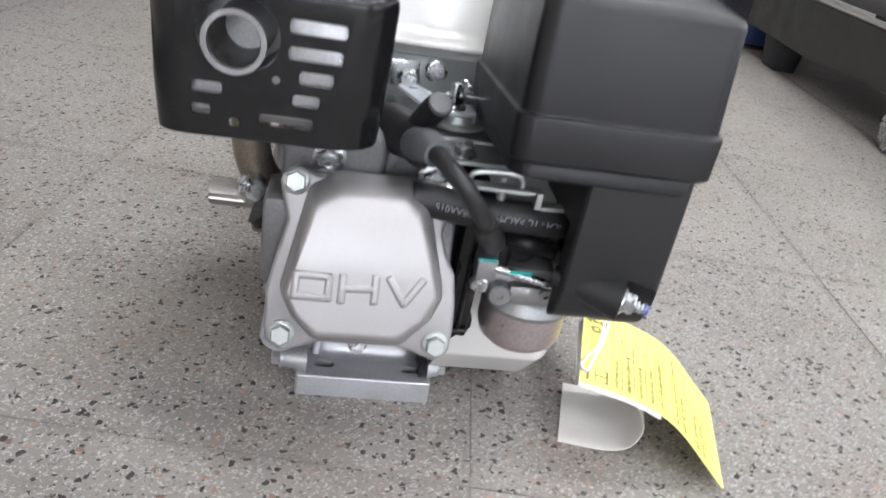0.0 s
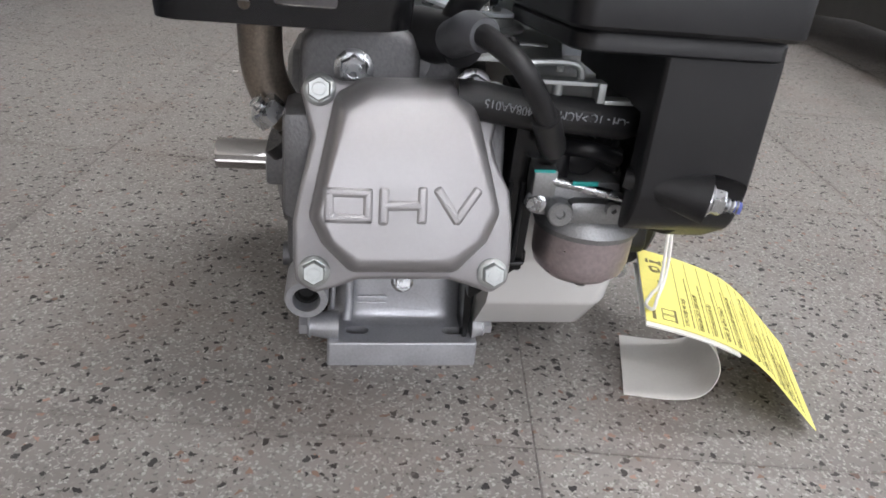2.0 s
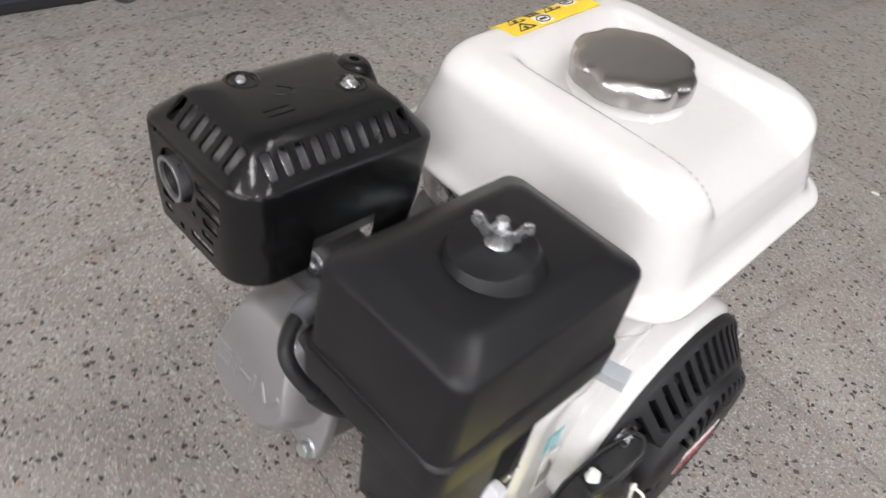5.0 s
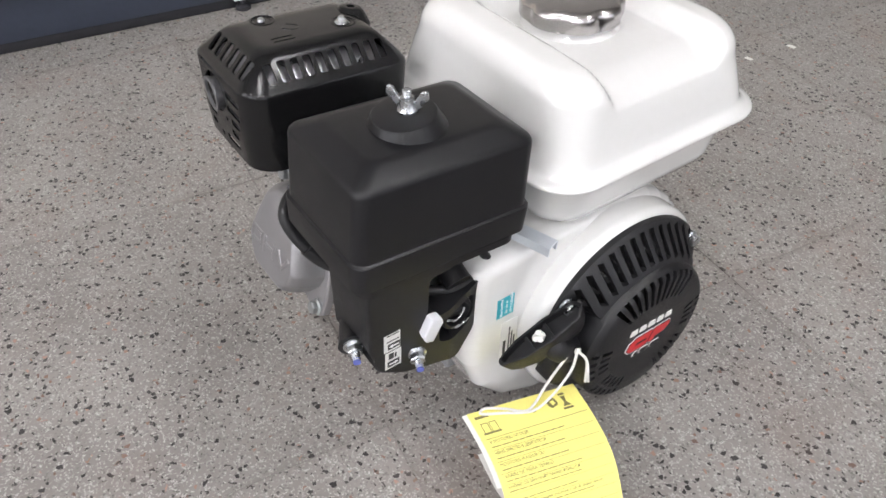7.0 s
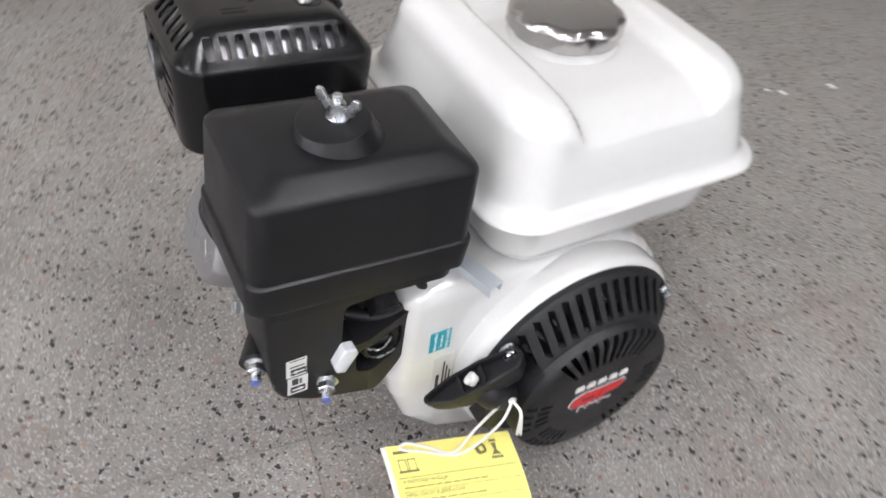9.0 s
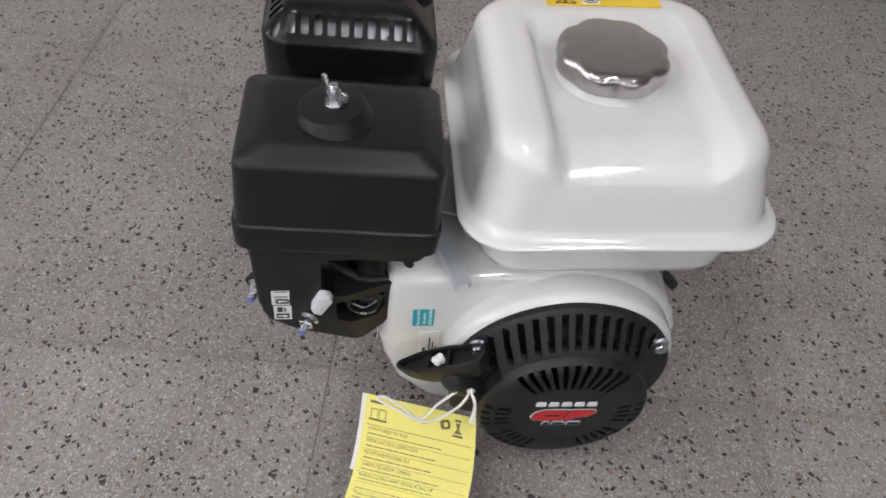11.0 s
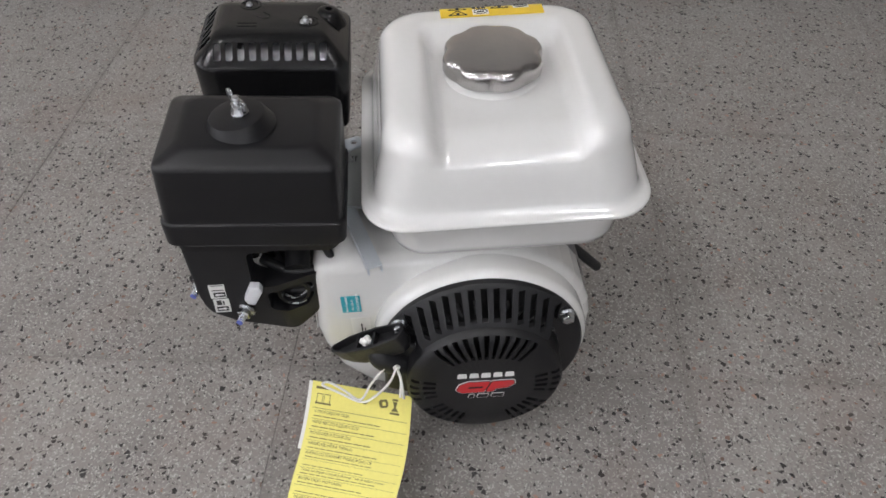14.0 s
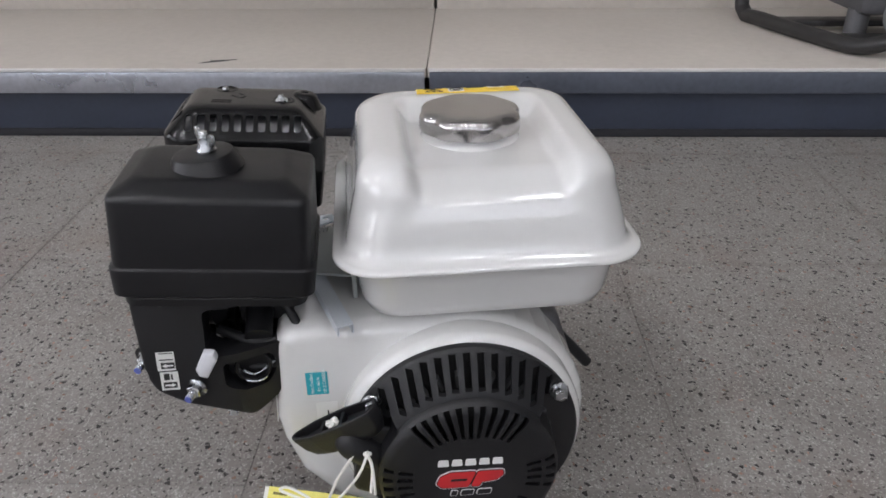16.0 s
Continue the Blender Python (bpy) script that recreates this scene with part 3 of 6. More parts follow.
part("wheel", b, ZINC, mach, "bright round metal wheel disc")
bm = BM()
box(bm, at_room(MX + 0.1, 2.0, 0.12), (0.2, 0.3, 0.22), 0.02, Matrix.Rotation(TURN, 3, "Z"))
solid("blue_case", bm, BLUE_PAINT, "dark blue painted machine housing on the floor", "housing")
bm = BM()
box(bm, at_room(MX + 0.12, 2.6, 0.16), (0.24, 0.5, 0.3), 0.02, Matrix.Rotation(TURN, 3, "Z"))
solid("dark_case", bm, MACHINE, "dark machine standing behind the blue one", "machine")

# trolley with a rubber-tyred wheel, far behind
cart = thing("trolley", at_room(-0.62, 1.6), "dark trolley on grey-tyred wheels with blue hubs", "trolley")
wc = at_room(-0.60, 1.42, 0.075)
bm = BM()
lathe(bm, wc, (0.93, 0.36, 0), [(0.055, -0.014), (0.072, -0.014), (0.075, -0.008), (0.075, 0.008), (0.072, 0.014), (0.055, 0.014)], 32)
wheel = part("wheel", bm, WHEEL_GREY, cart, "grey rubber tyre")
bm = BM()
lathe(bm, wc, (0.93, 0.36, 0), [(0.054, -0.010), (0.054, 0.016), (0.03, 0.024), (0.01, 0.026)], 28)
part("hub", bm, BLUE_PAINT, wheel, "blue hub")
bm = BM()
box(bm, at_room(-0.67, 1.75, 0.19), (0.3, 0.8, 0.06), 0.01, Matrix.Rotation(TURN, 3, "Z"))
part("platform", bm, MACHINE, cart)
bm = BM()
box(bm, wc + V((0, 0, 0.06)), (0.06, 0.05, 0.06), 0.006)
part("fork", bm, MACHINE, cart)

# paper scraps on the floor
bm = BM()
for x, y, s in ((-0.130, 0.727, 0.006), (-0.117, 0.815, 0.007), (0.162, 0.707, 0.005), (-0.143, 0.709, 0.004)):
    to = plane((x, y, 0.0004), (1, 0.2 * s, 0), (0.1, 1, 0))
    slab(bm, rounded([(-s, -s * 0.7), (s, -s * 0.5), (s * 0.9, s * 0.6), (-s * 0.8, s * 0.5)], s * 0.3), to, 0, 0.0006)
solid("paper_scraps", bm, PAPER, "tiny white paper scraps lying on the floor", "litter", "stuff")

# ---- the engine ----
engine = thing("engine", (0.09, 0.10, 0.0), "small petrol engine with white fuel tank and black air cleaner", "engine")
CY, CZ = 0.107, 0.102               # the crankshaft, along x

# crankcase and its mounting foot
bm = BM()
to = plane((0, 0, 0), (0, 1, 0), (0, 0, 1))
outline = rounded([(0.046, 0.012), (0.205, 0.012), (0.212, 0.10), (0.19, 0.17), (0.06, 0.185), (0.046, 0.15)], 0.012)
slab(bm, outline, to, -0.030, 0.125, 0.006, both=True)
for z in (0.05, 0.09, 0.13):
    rod(bm, (-0.033, 0.056, z), (-0.02, 0.056, z), 0.008)
lathe(bm, (-0.028, CY, CZ), (-1, 0, 0), [(0.05, 0), (0.046, 0.006), (0.02, 0.012), (0.018, 0.016)], 40)
box(bm, (-0.030, 0.040, 0.122), (0.022, 0.030, 0.022), 0.003)
case = part("crankcase", bm, DARK_CAST, engine, "cast aluminium crankcase, darkened for the shade on it")
bm = BM()
outline = rounded([(-0.0030, -0.0012), (0.0932, -0.0012), (0.0932, 0.045), (-0.0030, 0.045)], [0.003, 0.003, 0.001, 0.001])
to = plane((0, 0, 0), (1, 0, 0), (0, 1, 0))
slab(bm, outline, to, 0.0, 0.0172, 0.0015)
holes = BM()
for x in (0.016, 0.079):
    slab(holes, rect(0.0075, 0.0042, 0.0041, x, 0.0135), to, -0.01, 0.03)
bm = cut(bm, holes)
# rising wall behind the foot, with webs
rings = []
for z, y, x0, x1 in ((0.0150, 0.0200, -0.001, 0.0900), (0.0172, 0.0205, -0.001, 0.0900), (0.0180, 0.0225, 0.000, 0.0895), (0.0192, 0.0245, 0.001, 0.0890), (0.0215, 0.0262, 0.002, 0.0886), (0.0260, 0.0276, 0.003, 0.0885),
                     (0.0340, 0.0290, 0.003, 0.0885), (0.0450, 0.0305, 0.003, 0.0890), (0.0560, 0.0330, 0.002, 0.0900), (0.0680, 0.0375, 0.001, 0.0915), (0.0800, 0.0440, 0.000, 0.0930), (0.1000, 0.0500, 0.000, 0.0940)):
    front = [V((x0 + (x1 - x0) * i / 24, y + 0.016 * abs(i / 12 - 1) ** 7, z)) for i in range(25)]
    rings.append(front + [V((x1, 0.066, z)), V((x0, 0.066, z))])
loft(bm, rings)
tube(bm, [(-0.001, 0.021, 0.0165), (0.000, 0.0255, 0.030), (0.000, 0.029, 0.050), (-0.002, 0.034, 0.075)], 0.0018, 10)
tube(bm, [(0.0095, 0.024, 0.0185), (0.0105, 0.0275, 0.030), (0.0095, 0.0300, 0.050), (0.007, 0.036, 0.075)], 0.0032, 12)
for z in (0.0290, 0.0335):
    tube(bm, [(0.016, 0.0285, z), (0.026, 0.0285, z + 0.0003), (0.035, 0.0285, z)], 0.0009, 8)
part("mounting_foot", bm, CAST, engine, "cast aluminium foot with two slotted holes")
bm = BM()
lathe(bm, (-0.016, 0.004, 0.047), (0, -1, 0), [(0.013, -0.03), (0.0135, 0.0), (0.0125, 0.003), (0.0085, 0.003), (0.008, -0.012), (0.001, -0.012)], 32)
boss = part("drain_boss", bm, CAST, engine, "round open oil drain boss")
bm = BM()
lathe(bm, (-0.016, 0.004, 0.047), (0, -1, 0), [(0.0079, -0.0115), (0.0079, -0.006), (0.0055, -0.005), (0.005, -0.009)], 24)
part("drain_plug", bm, DARK, boss, "dark plug inside the boss")
bm = BM()
rod(bm, (0.004, 0.012, 0.022), (-0.013, 0.012, 0.022), 0.0105, r2=0.007)
bolt(bm, (-0.013, 0.012, 0.022), (-1, 0, 0), 0.0058, 0.006)
part("drain_bolt", bm, CAST, engine, "hexagon drain bolt")
bm = BM()
rod(bm, (0.09, 0.012, 0.022), (0.097, 0.012, 0.022), 0.0085, r2=0.006)
bolt(bm, (0.097, 0.012, 0.022), (1, 0, 0), 0.0045, 0.005)
part("drain_bolt", bm, CAST, engine)
bm = BM()
lathe(bm, (-0.03, CY, CZ - 0.002), (-1, 0, 0), [(0.0105, 0), (0.0105, 0.049), (0.0095, 0.051), (0.003, 0.051)], 32)
key = BM()
box(key, (-0.060, CY - 0.011, CZ - 0.002), (0.05, 0.006, 0.005))
part("output_shaft", cut(bm, key), STEEL, engine, "bright machined output shaft with a keyway")

# cylinder, its fins, and the rocker cover with its four bolts
HEAD = plane((0.030, -0.091, 0.165), (1, 0, 0), (0, 0.31, 0.95))     # outwards: the cover's normal
bm = BM()
slab(bm, rect(0.043, 0.042, 0.01), HEAD, -0.040, -0.001, 0.002)
slab(bm, rect(0.036, 0.036, 0.012), HEAD, -0.14, -0.038)
box(bm, HEAD(-0.043, 0.008, -0.022), (0.022, 0.034, 0.05), 0.004)
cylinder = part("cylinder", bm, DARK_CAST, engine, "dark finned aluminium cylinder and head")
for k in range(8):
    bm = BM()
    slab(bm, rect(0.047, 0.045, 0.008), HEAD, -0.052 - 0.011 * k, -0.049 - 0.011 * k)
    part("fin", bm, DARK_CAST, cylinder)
FLANGE = [(0.0465, -0.0435), (0.0475, -0.033), (0.0470, -0.018), (0.0450, -0.0028), (0.0390, 0.008), (0.0358, 0.018), (0.0380, 0.0288), (0.0400, 0.0390), (0.0340, 0.0440), (0.0221, 0.0425),
          (-0.0290, 0.0405), (-0.0387, 0.0440), (-0.0465, 0.0375), (-0.0440, 0.0270), (-0.0412, 0.0170), (-0.0465, -0.0070), (-0.0486, -0.0190), (-0.0480, -0.0370), (-0.0470, -0.0450),
          (-0.0385, -0.0498), (-0.0290, -0.0470), (-0.0204, -0.0436), (0.0194, -0.0428), (0.0273, -0.0450), (0.0391, -0.0490)]
DOME = [(0.0385, -0.0110), (0.0262, 0.0350), (0.0160, 0.0420), (-0.0200, 0.0405), (-0.0310, 0.0350), (-0.0410, -0.0160), (-0.0355, -0.0270), (-0.0240, -0.0385), (0.0205, -0.0378), (0.0340, -0.0230)]
FACE = [(0.0318, -0.0090), (0.0200, 0.0270), (0.0120, 0.0340), (-0.0172, 0.0330), (-0.0270, 0.0270), (-0.0368, -0.0125), (-0.0310, -0.0230), (-0.0215, -0.0305), (0.0150, -0.0298), (0.0260, -0.0215)]
bm = BM()
slab(bm, rounded(FLANGE, 0.004, 3), HEAD, -0.001, 0.0062, 0.0022)
d0, d1 = dense(rounded(DOME, 0.007, 4)), dense(rounded(FACE, 0.006, 4))


def cover_height(p):
    """The cover's outside: full over the lettering, falling away towards its top."""
    return 0.0315 - 0.006 * max(0.0, (p[1] + 0.004) / 0.042) ** 2


rings = [[HEAD(*p, 0.004) for p in offset(d0, -0.0022)], [HEAD(*p, 0.0072) for p in offset(d0, -0.0006)]]
for k, f in ((0.0, 0.35), (0.18, 0.62), (0.40, 0.82), (0.65, 0.93), (0.85, 0.985), (1.0, 1.0), (1.12, 1.0)):
    ring = []
    for p, q in zip(d0, d1):
        w = V(p).lerp(V(q), k)
        h = cover_height(w)
        ring.append(HEAD(*w, 0.006 + (h - 0.006) * f))
    rings.append(ring)
centre = V((-0.004, 0.0))
for k in (0.92, 0.84, 0.76, 0.68, 0.6, 0.52, 0.44, 0.36, 0.28, 0.2, 0.12, 0.02):
    rings.append([HEAD(*w, cover_height(w)) for w in (centre.lerp(V(p).lerp(V(q), 1.12), k) for p, q in zip(d0, d1))])
loft(bm, rings, (False, True))
cover = part("rocker_cover", bm, SILVER, engine, "satin silver rocker cover with raised letters", 80)


def stroke(bm, pts, wide, closed=False):
    """Raised, round-shouldered strokes of a letter cast on the cover."""
    for a, b in zip(pts, pts[1:] + pts[:1] if closed else pts[1:]):
        a, b = V(a), V(b)
        d = (b - a).normalized() * wide * 0.5
        n = V((-d.y, d.x))
        o = [a - d - n, b + d - n, b + d + n, a - d + n]
        o = rounded(o, wide * 0.25, 3)
        base = lambda p, c: HEAD(p[0], p[1], cover_height(p) - 0.0004 + c)
        loft(bm, [[base(p, 0) for p in offset(o, -0.0009)], [base(p, 0.0005) for p in offset(o, -0.0003)], [base(p, 0.0009) for p in offset(o, 0.0003)], [base(p, 0.0010) for p in offset(o, 0.0009)]])
    return bm


bm = BM()
stroke(bm, [(-0.0335, -0.0035), (-0.0183, -0.0035), (-0.0183, -0.0137), (-0.0335, -0.0137)], 0.0030, True)
for s in ([(-0.0120, -0.0030), (-0.0120, -0.0140)], [(0.0033, -0.0022), (0.0033, -0.0132)], [(-0.0112, -0.0082), (0.0025, -0.0078)]):
    stroke(bm, s, 0.0032)
stroke(bm, [(0.0100, -0.0022), (0.0172, -0.0128)], 0.0032)
stroke(bm, [(0.0250, -0.0018), (0.0178, -0.0128)], 0.0032)
part("raised_letters", bm, SILVER, cover, "raised cast letters OHV", 75)
for p in ((-0.0385, 0.0366), (-0.0392, -0.0400), (0.0388, -0.0395), (0.0350, 0.0370)):
    bm = BM()
    bolt(bm, HEAD(*p, 0.0062), HEAD(0, 0, 1) - HEAD(0, 0, 0), 0.0048, 0.0048)
    part("cover_bolt", bm, DULL_ZINC, cover)
bm = BM()
bolt(bm, HEAD(0.000, -0.046, -0.006), (0, -0.95, 0.31), 0.0036, 0.006)
part("cover_bolt", bm, ZINC, cover)
bm = BM()
box(bm, HEAD(0.0385, 0.004, 0.003), (0.002, 0.005, 0.004), 0.0006)
part("paint_mark", bm, TEAL_MARK, cover, "teal inspection paint mark")
# cast casing above the cover, round the exhaust side
bm = BM()
to = plane((0.0, -0.03, 0.0), (1, 0, 0), (0, 0, 1))
slab(bm, rounded([(-0.018, 0.180), (0.036, 0.180), (0.036, 0.222), (-0.018, 0.222)], [0.004, 0.004, 0.012, 0.014]), to, 0.0, 0.028, 0.004)
slab(bm, rounded([(0.03, 0.18), (0.064, 0.18), (0.060, 0.20), (0.046, 0.218), (0.03, 0.220)], 0.004), to, -0.002, 0.022, 0.004)
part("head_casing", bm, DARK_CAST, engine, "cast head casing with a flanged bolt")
bm = BM()
bolt(bm, (0.006, -0.0578, 0.2045), (0, -1, 0.05), 0.0062, 0.005)
part("head_bolt", bm, ZINC, engine)
bm = BM()
bolt(bm, (0.061, -0.058, 0.199), (0, -1, 0.1), 0.0062, 0.005)
part("head_bolt", bm, ZINC, engine)

# exhaust elbow and its flange
bm = BM()
tube(bm, [(-0.035, -0.050, 0.250), (-0.0355, -0.048, 0.214), (-0.0335, -0.046, 0.195), (-0.026, -0.044, 0.180), (-0.012, -0.040, 0.168)], 0.0098, 20)
part("exhaust_elbow", bm, PIPE_STEEL, engine, "browned bent steel exhaust elbow")
bm = BM()
fl = plane((-0.021, -0.047, 0.172), (0, 1, 0), (0.72, 0, 0.70))
slab(bm, rect(0.022, 0.014, 0.010), fl, -0.003, 0.003, 0.001)
part("exhaust_flange", bm, BLACK_PAINT, engine, "black pressed flange")
bm = BM()
bolt(bm, (-0.029, -0.058, 0.180), (-0.70, -0.15, 0.70), 0.0075, 0.0080, False, 0.004, 0.0036, (0, 1, 0))
part("exhaust_nut", bm, ZINC, engine, "bright hexagon nut on the exhaust flange")

# heat shield strip beside the cylinder
bm = BM()
to = plane((0.078, -0.075, 0.0), (1, 0, 0), (0, 0, 1))
slab(bm, rounded([(0.0, 0.112), (0.014, 0.112), (0.016, 0.200), (0.002, 0.200)], 0.002), to, -0.04, 0.0, 0.001)
part("side_shroud", bm, BLACK_PAINT, engine, "black sheet shroud beside the cylinder")
bm = BM()
for x in (0.0805, 0.0865):
    tube(bm, [(x, -0.0762, 0.118), (x, -0.0762, 0.160)], 0.0012, 8)
tube(bm, [(0.0795, -0.0762, 0.1165), (0.092, -0.0765, 0.1175)], 0.0012, 8)
part("shroud_rib", bm, BLACK_PLASTIC, engine)
bm = BM()
to = plane((0.0, 0.0, 0.0), (1, 0, 0), (0, 0, 1))
slab(bm, rounded([(0.070, 0.085), (0.098, 0.108), (0.098, 0.116), (0.070, 0.112)], 0.002), plane((0, -0.03, 0), (1, 0, 0), (0, 0, 1)), -0.03, 0.03, 0.001)
slab(bm, rounded([(0.084, 0.012), (0.0865, 0.012), (0.092, 0.10), (0.080, 0.10)], 0.001), plane((0, 0.010, 0), (1, 0, 0), (0, 0, 1)), -0.02, 0.004, 0.0005)
part("lower_shroud", bm, BLACK_PAINT, engine, "black sheet guard below the cylinder")

# muffler inside its slotted guard
MC, MH = (-0.0200, -0.0545), (0.0492, 0.0650)
MT = (MC[0], MC[1], 0.29)


def guard_outline(w, h, r, seg=8):
    """The guard from above: one corner, between the outlet and the air cleaner, is much rounder."""
    out = []
    for sx, sy, a0, k in ((1, 1, 0, 0.6), (-1, 1, 90, 0.6), (-1, -1, 180, 0.55), (1, -1, 270, 1.0)):
        q = r * k
        for i in range(seg + 1):
            a = radians(a0 + 90 * i / seg)
            out.append(V((sx * (w - q) + q * math.cos(a), sy * (h - q) + q * math.sin(a))))
    return out


def guard_rings(t, bottom):
    """Rings of the guard's shell, moved inwards by t."""
    out = []
    for z, d, r in ((bottom, 0.003, 0.022), (0.250, 0.0012, 0.022), (0.2885, 0.0, 0.021), (0.2912, 0.0006, 0.020), (0.2932, 0.0022, 0.018), (0.3085, 0.0165, 0.012), (0.3108, 0.0200, 0.011), (0.3120, 0.0245, 0.010), (0.3124, 0.030, 0.008)):
        out.append([V((MC[0] + p.x, MC[1] + p.y, z - (t if z > 0.26 else 0))) for p in guard_outline(MH[0] - d - t, MH[1] - d - t, r - t * 0.5)])
    return out


bm = BM()
outer, inner = guard_rings(0.0, 0.2290), guard_rings(0.0014, 0.2290)
loft(bm, outer, (False, True))
loft(bm, inner, (False, True))
bm.verts.ensure_lookup_table()
k = len(outer[0])
n_in = len(outer) * k
for i in range(k):
    j = (i + 1) % k
    bm.faces.new((bm.verts[i], bm.verts[n_in + i], bm.verts[n_in + j], bm.verts[j]))
knife = BM()
S = 0.70710678


def slot(to, a, b, wa, wb, depth=0.008):
    slab(knife, rect(wa, wb, min(wa, wb) * 0.62, a, b, 4), to, -depth, depth)


# slope towards the air cleaner: nine slots; towards the outlet: six; away: seven; towards the tank: seven
px = plane((MC[0] + MH[0] - 0.0115, MC[1], 0.3012), (0, 1, 0), (-S, 0, S))
for k in range(10):
    slot(px, -0.0425 + 0.0096 * k, 0, 0.0029, 0.0074)
py = plane((MC[0], MC[1] - MH[1] + 0.0115, 0.3012), (1, 0, 0), (0, S, S))
for k in range(6):
    slot(py, -0.0270 + 0.0105 * k, 0, 0.0033, 0.0075)
nx = plane((MC[0] - MH[0] + 0.0115, MC[1], 0.3012), (0, -1, 0), (S, 0, S))
for k in range(8):
    slot(nx, -0.040 + 0.0112 * k, 0, 0.0027, 0.0068)
# the outlet's face
fr = plane((0, MC[1] - MH[1], 0), (1, 0, 0), (0, 0, 1))
slab(knife, [V((-0.0335 + 0.0165 * math.cos(a * math.pi / 16), 0.2715 + 0.0150 * math.sin(a * math.pi / 16))) for a in range(32)], fr, -0.01, 0.01)
for a0, b0, a1, b1 in ((-0.014, 0.2755, 0.009, 0.2812), (-0.014, 0.2650, 0.008, 0.2705), (-0.009, 0.2555, 0.005, 0.2610), (-0.011, 0.2462, 0.000, 0.2512), (-0.024, 0.2362, -0.002, 0.2412), (-0.051, 0.2475, -0.039, 0.2522), (-0.051, 0.2380, -0.0435, 0.2425)):
    slot(fr, (a0 + a1) / 2, (b0 + b1) / 2, (a1 - a0) / 2, (b1 - b0) / 2)
for a, b, r in ((-0.034, 0.236, 0.0022), (-0.018, 0.256, 0.0017), (-0.052, 0.2895, 0.0013)):
    slab(knife, [V((a + r * math.cos(t * math.pi / 8), b + r * math.sin(t * math.pi / 8))) for t in range(16)], fr, -0.01, 0.01)
# the side towards the tank
sd = plane((0, MC[1] + MH[1], 0), (-1, 0, 0), (0, 0, 1))
for k in range(5):
    slot(sd, 0.005 + 0.0 * k, 0.240 + 0.0095 * k, 0.016, 0.0026)
# openings for the studs
STUDS = ((-0.041, -0.074), (-0.012, -0.024))
for x, y in STUDS:
    slab(knife, [V((x + 0.0062 * math.cos(t * math.pi / 10), y + 0.0062 * math.sin(t * math.pi / 10))) for t in range(20)], plane((0, 0, 0.313), (1, 0, 0), (0, 1, 0)), -0.01, 0.01)
# the notch below, on the side of the air cleaner
box(knife, (MC[0] + MH[0], -0.052, 0.236), (0.02, 0.045, 0.03))
guard = part("muffler_guard", turned(cut(bm, knife), MT, -3.5), BLACK_PAINT, engine, "glossy black pressed steel muffler guard with slots", 30)
for x, y in STUDS:
    bm = BM()
    lathe(bm, (x, y, 0.3122), (0, 0, 1), [(0.0105, -0.0004), (0.0085, 0.0006), (0.0066, -0.0018), (0.0064, -0.006)], 24)
    part("pressed_rim", turned(bm, MT, -3.5), BLACK_PAINT, guard)
to = plane((-0.028, -0.05, 0.3122), (1, 0, 0), (0, 1, 0))
for a in (0.018, 0.023):
    bm = BM()
    slab(bm, rect(0.0006, 0.008, 0.0005, a, -0.024), to, 0, 0.0006)
    part("pressed_mark", turned(bm, MT, -3.5), BLACK_PAINT, guard)
bm = BM()
tube(bm, [to(0.0, -0.012, 0.0), to(0.006, -0.006, 0.0), to(0.011, -0.010, 0.0), to(0.006, -0.018, 0.0)], 0.0006, 6)
part("pressed_mark", turned(bm, MT, -3.5), BLACK_PAINT, guard)
bm = BM()
lathe(bm, (-0.031, -0.008, 0.302), (0, 0.1, 1), [(0.016, 0), (0.0105, 0.009), (0.0080, 0.0115), (0.005, 0.0120), (0.0032, 0.0120), (0.0028, 0.010)], 24)
part("guard_boss", turned(bm, MT, -3.5), BLACK_PAINT, guard)
bm = BM()
rings = []
for z, d in ((0.236, 0.009), (0.240, 0.005), (0.286, 0.005), (0.2905, 0.0075), (0.3015, 0.0195), (0.3030, 0.024)):
    rings.append([V((MC[0] + p.x, MC[1] + p.y, z)) for p in rect(MH[0] - d, MH[1] - d, 0.014)])
loft(bm, rings)
bore = BM()
rod(bore, (-0.0335, -0.13, 0.2735), (-0.0335, -0.09, 0.2735), 0.0170, 32)
part("muffler", turned(cut(bm, bore, False), MT, -3.5), MUFFLER_STEEL, engine, "grey aluminised steel muffler body")
bm = BM()
lathe(bm, (-0.0335, -0.100, 0.2735), (-0.05, -1, 0.0), [(0.012, -0.014), (0.0118, 0.020), (0.0128, 0.0215), (0.0128, 0.0235), (0.0106, 0.0235), (0.0104, -0.012), (0.001, -0.012)], 32)
outlet = part("outlet_pipe", bm, MUFFLER_STEEL, engine, "short open tailpipe of the muffler")
# a separate thin sleeve makes the pipe's inner wall and floor dark
bm = BM()
lathe(bm, (-0.0335, -0.100, 0.2735), (-0.05, -1, 0.0), [(0.0101, -0.0118), (0.0104, 0.0215), (0.0100, 0.0217), (0.0098, -0.0105), (0.001, -0.0105)], 32)
part("sooty_bore", bm, BORE_LINING, outlet, "dark sleeve lining the bore")
for x, y, z in ((-0.041, -0.074, 0.3045), (-0.012, -0.024, 0.3040)):
    bm = BM()
    bolt(bm, (x, y, z + 0.003), (0.05, 0.0, 1), 0.0050, 0.0050, False, 0.003, 0.0028)
    part("muffler_screw", bm, ZINC, engine)

# air cleaner: cover, clamp band, wing nut, lower body
AT = (0.132, -0.059, 0.256)


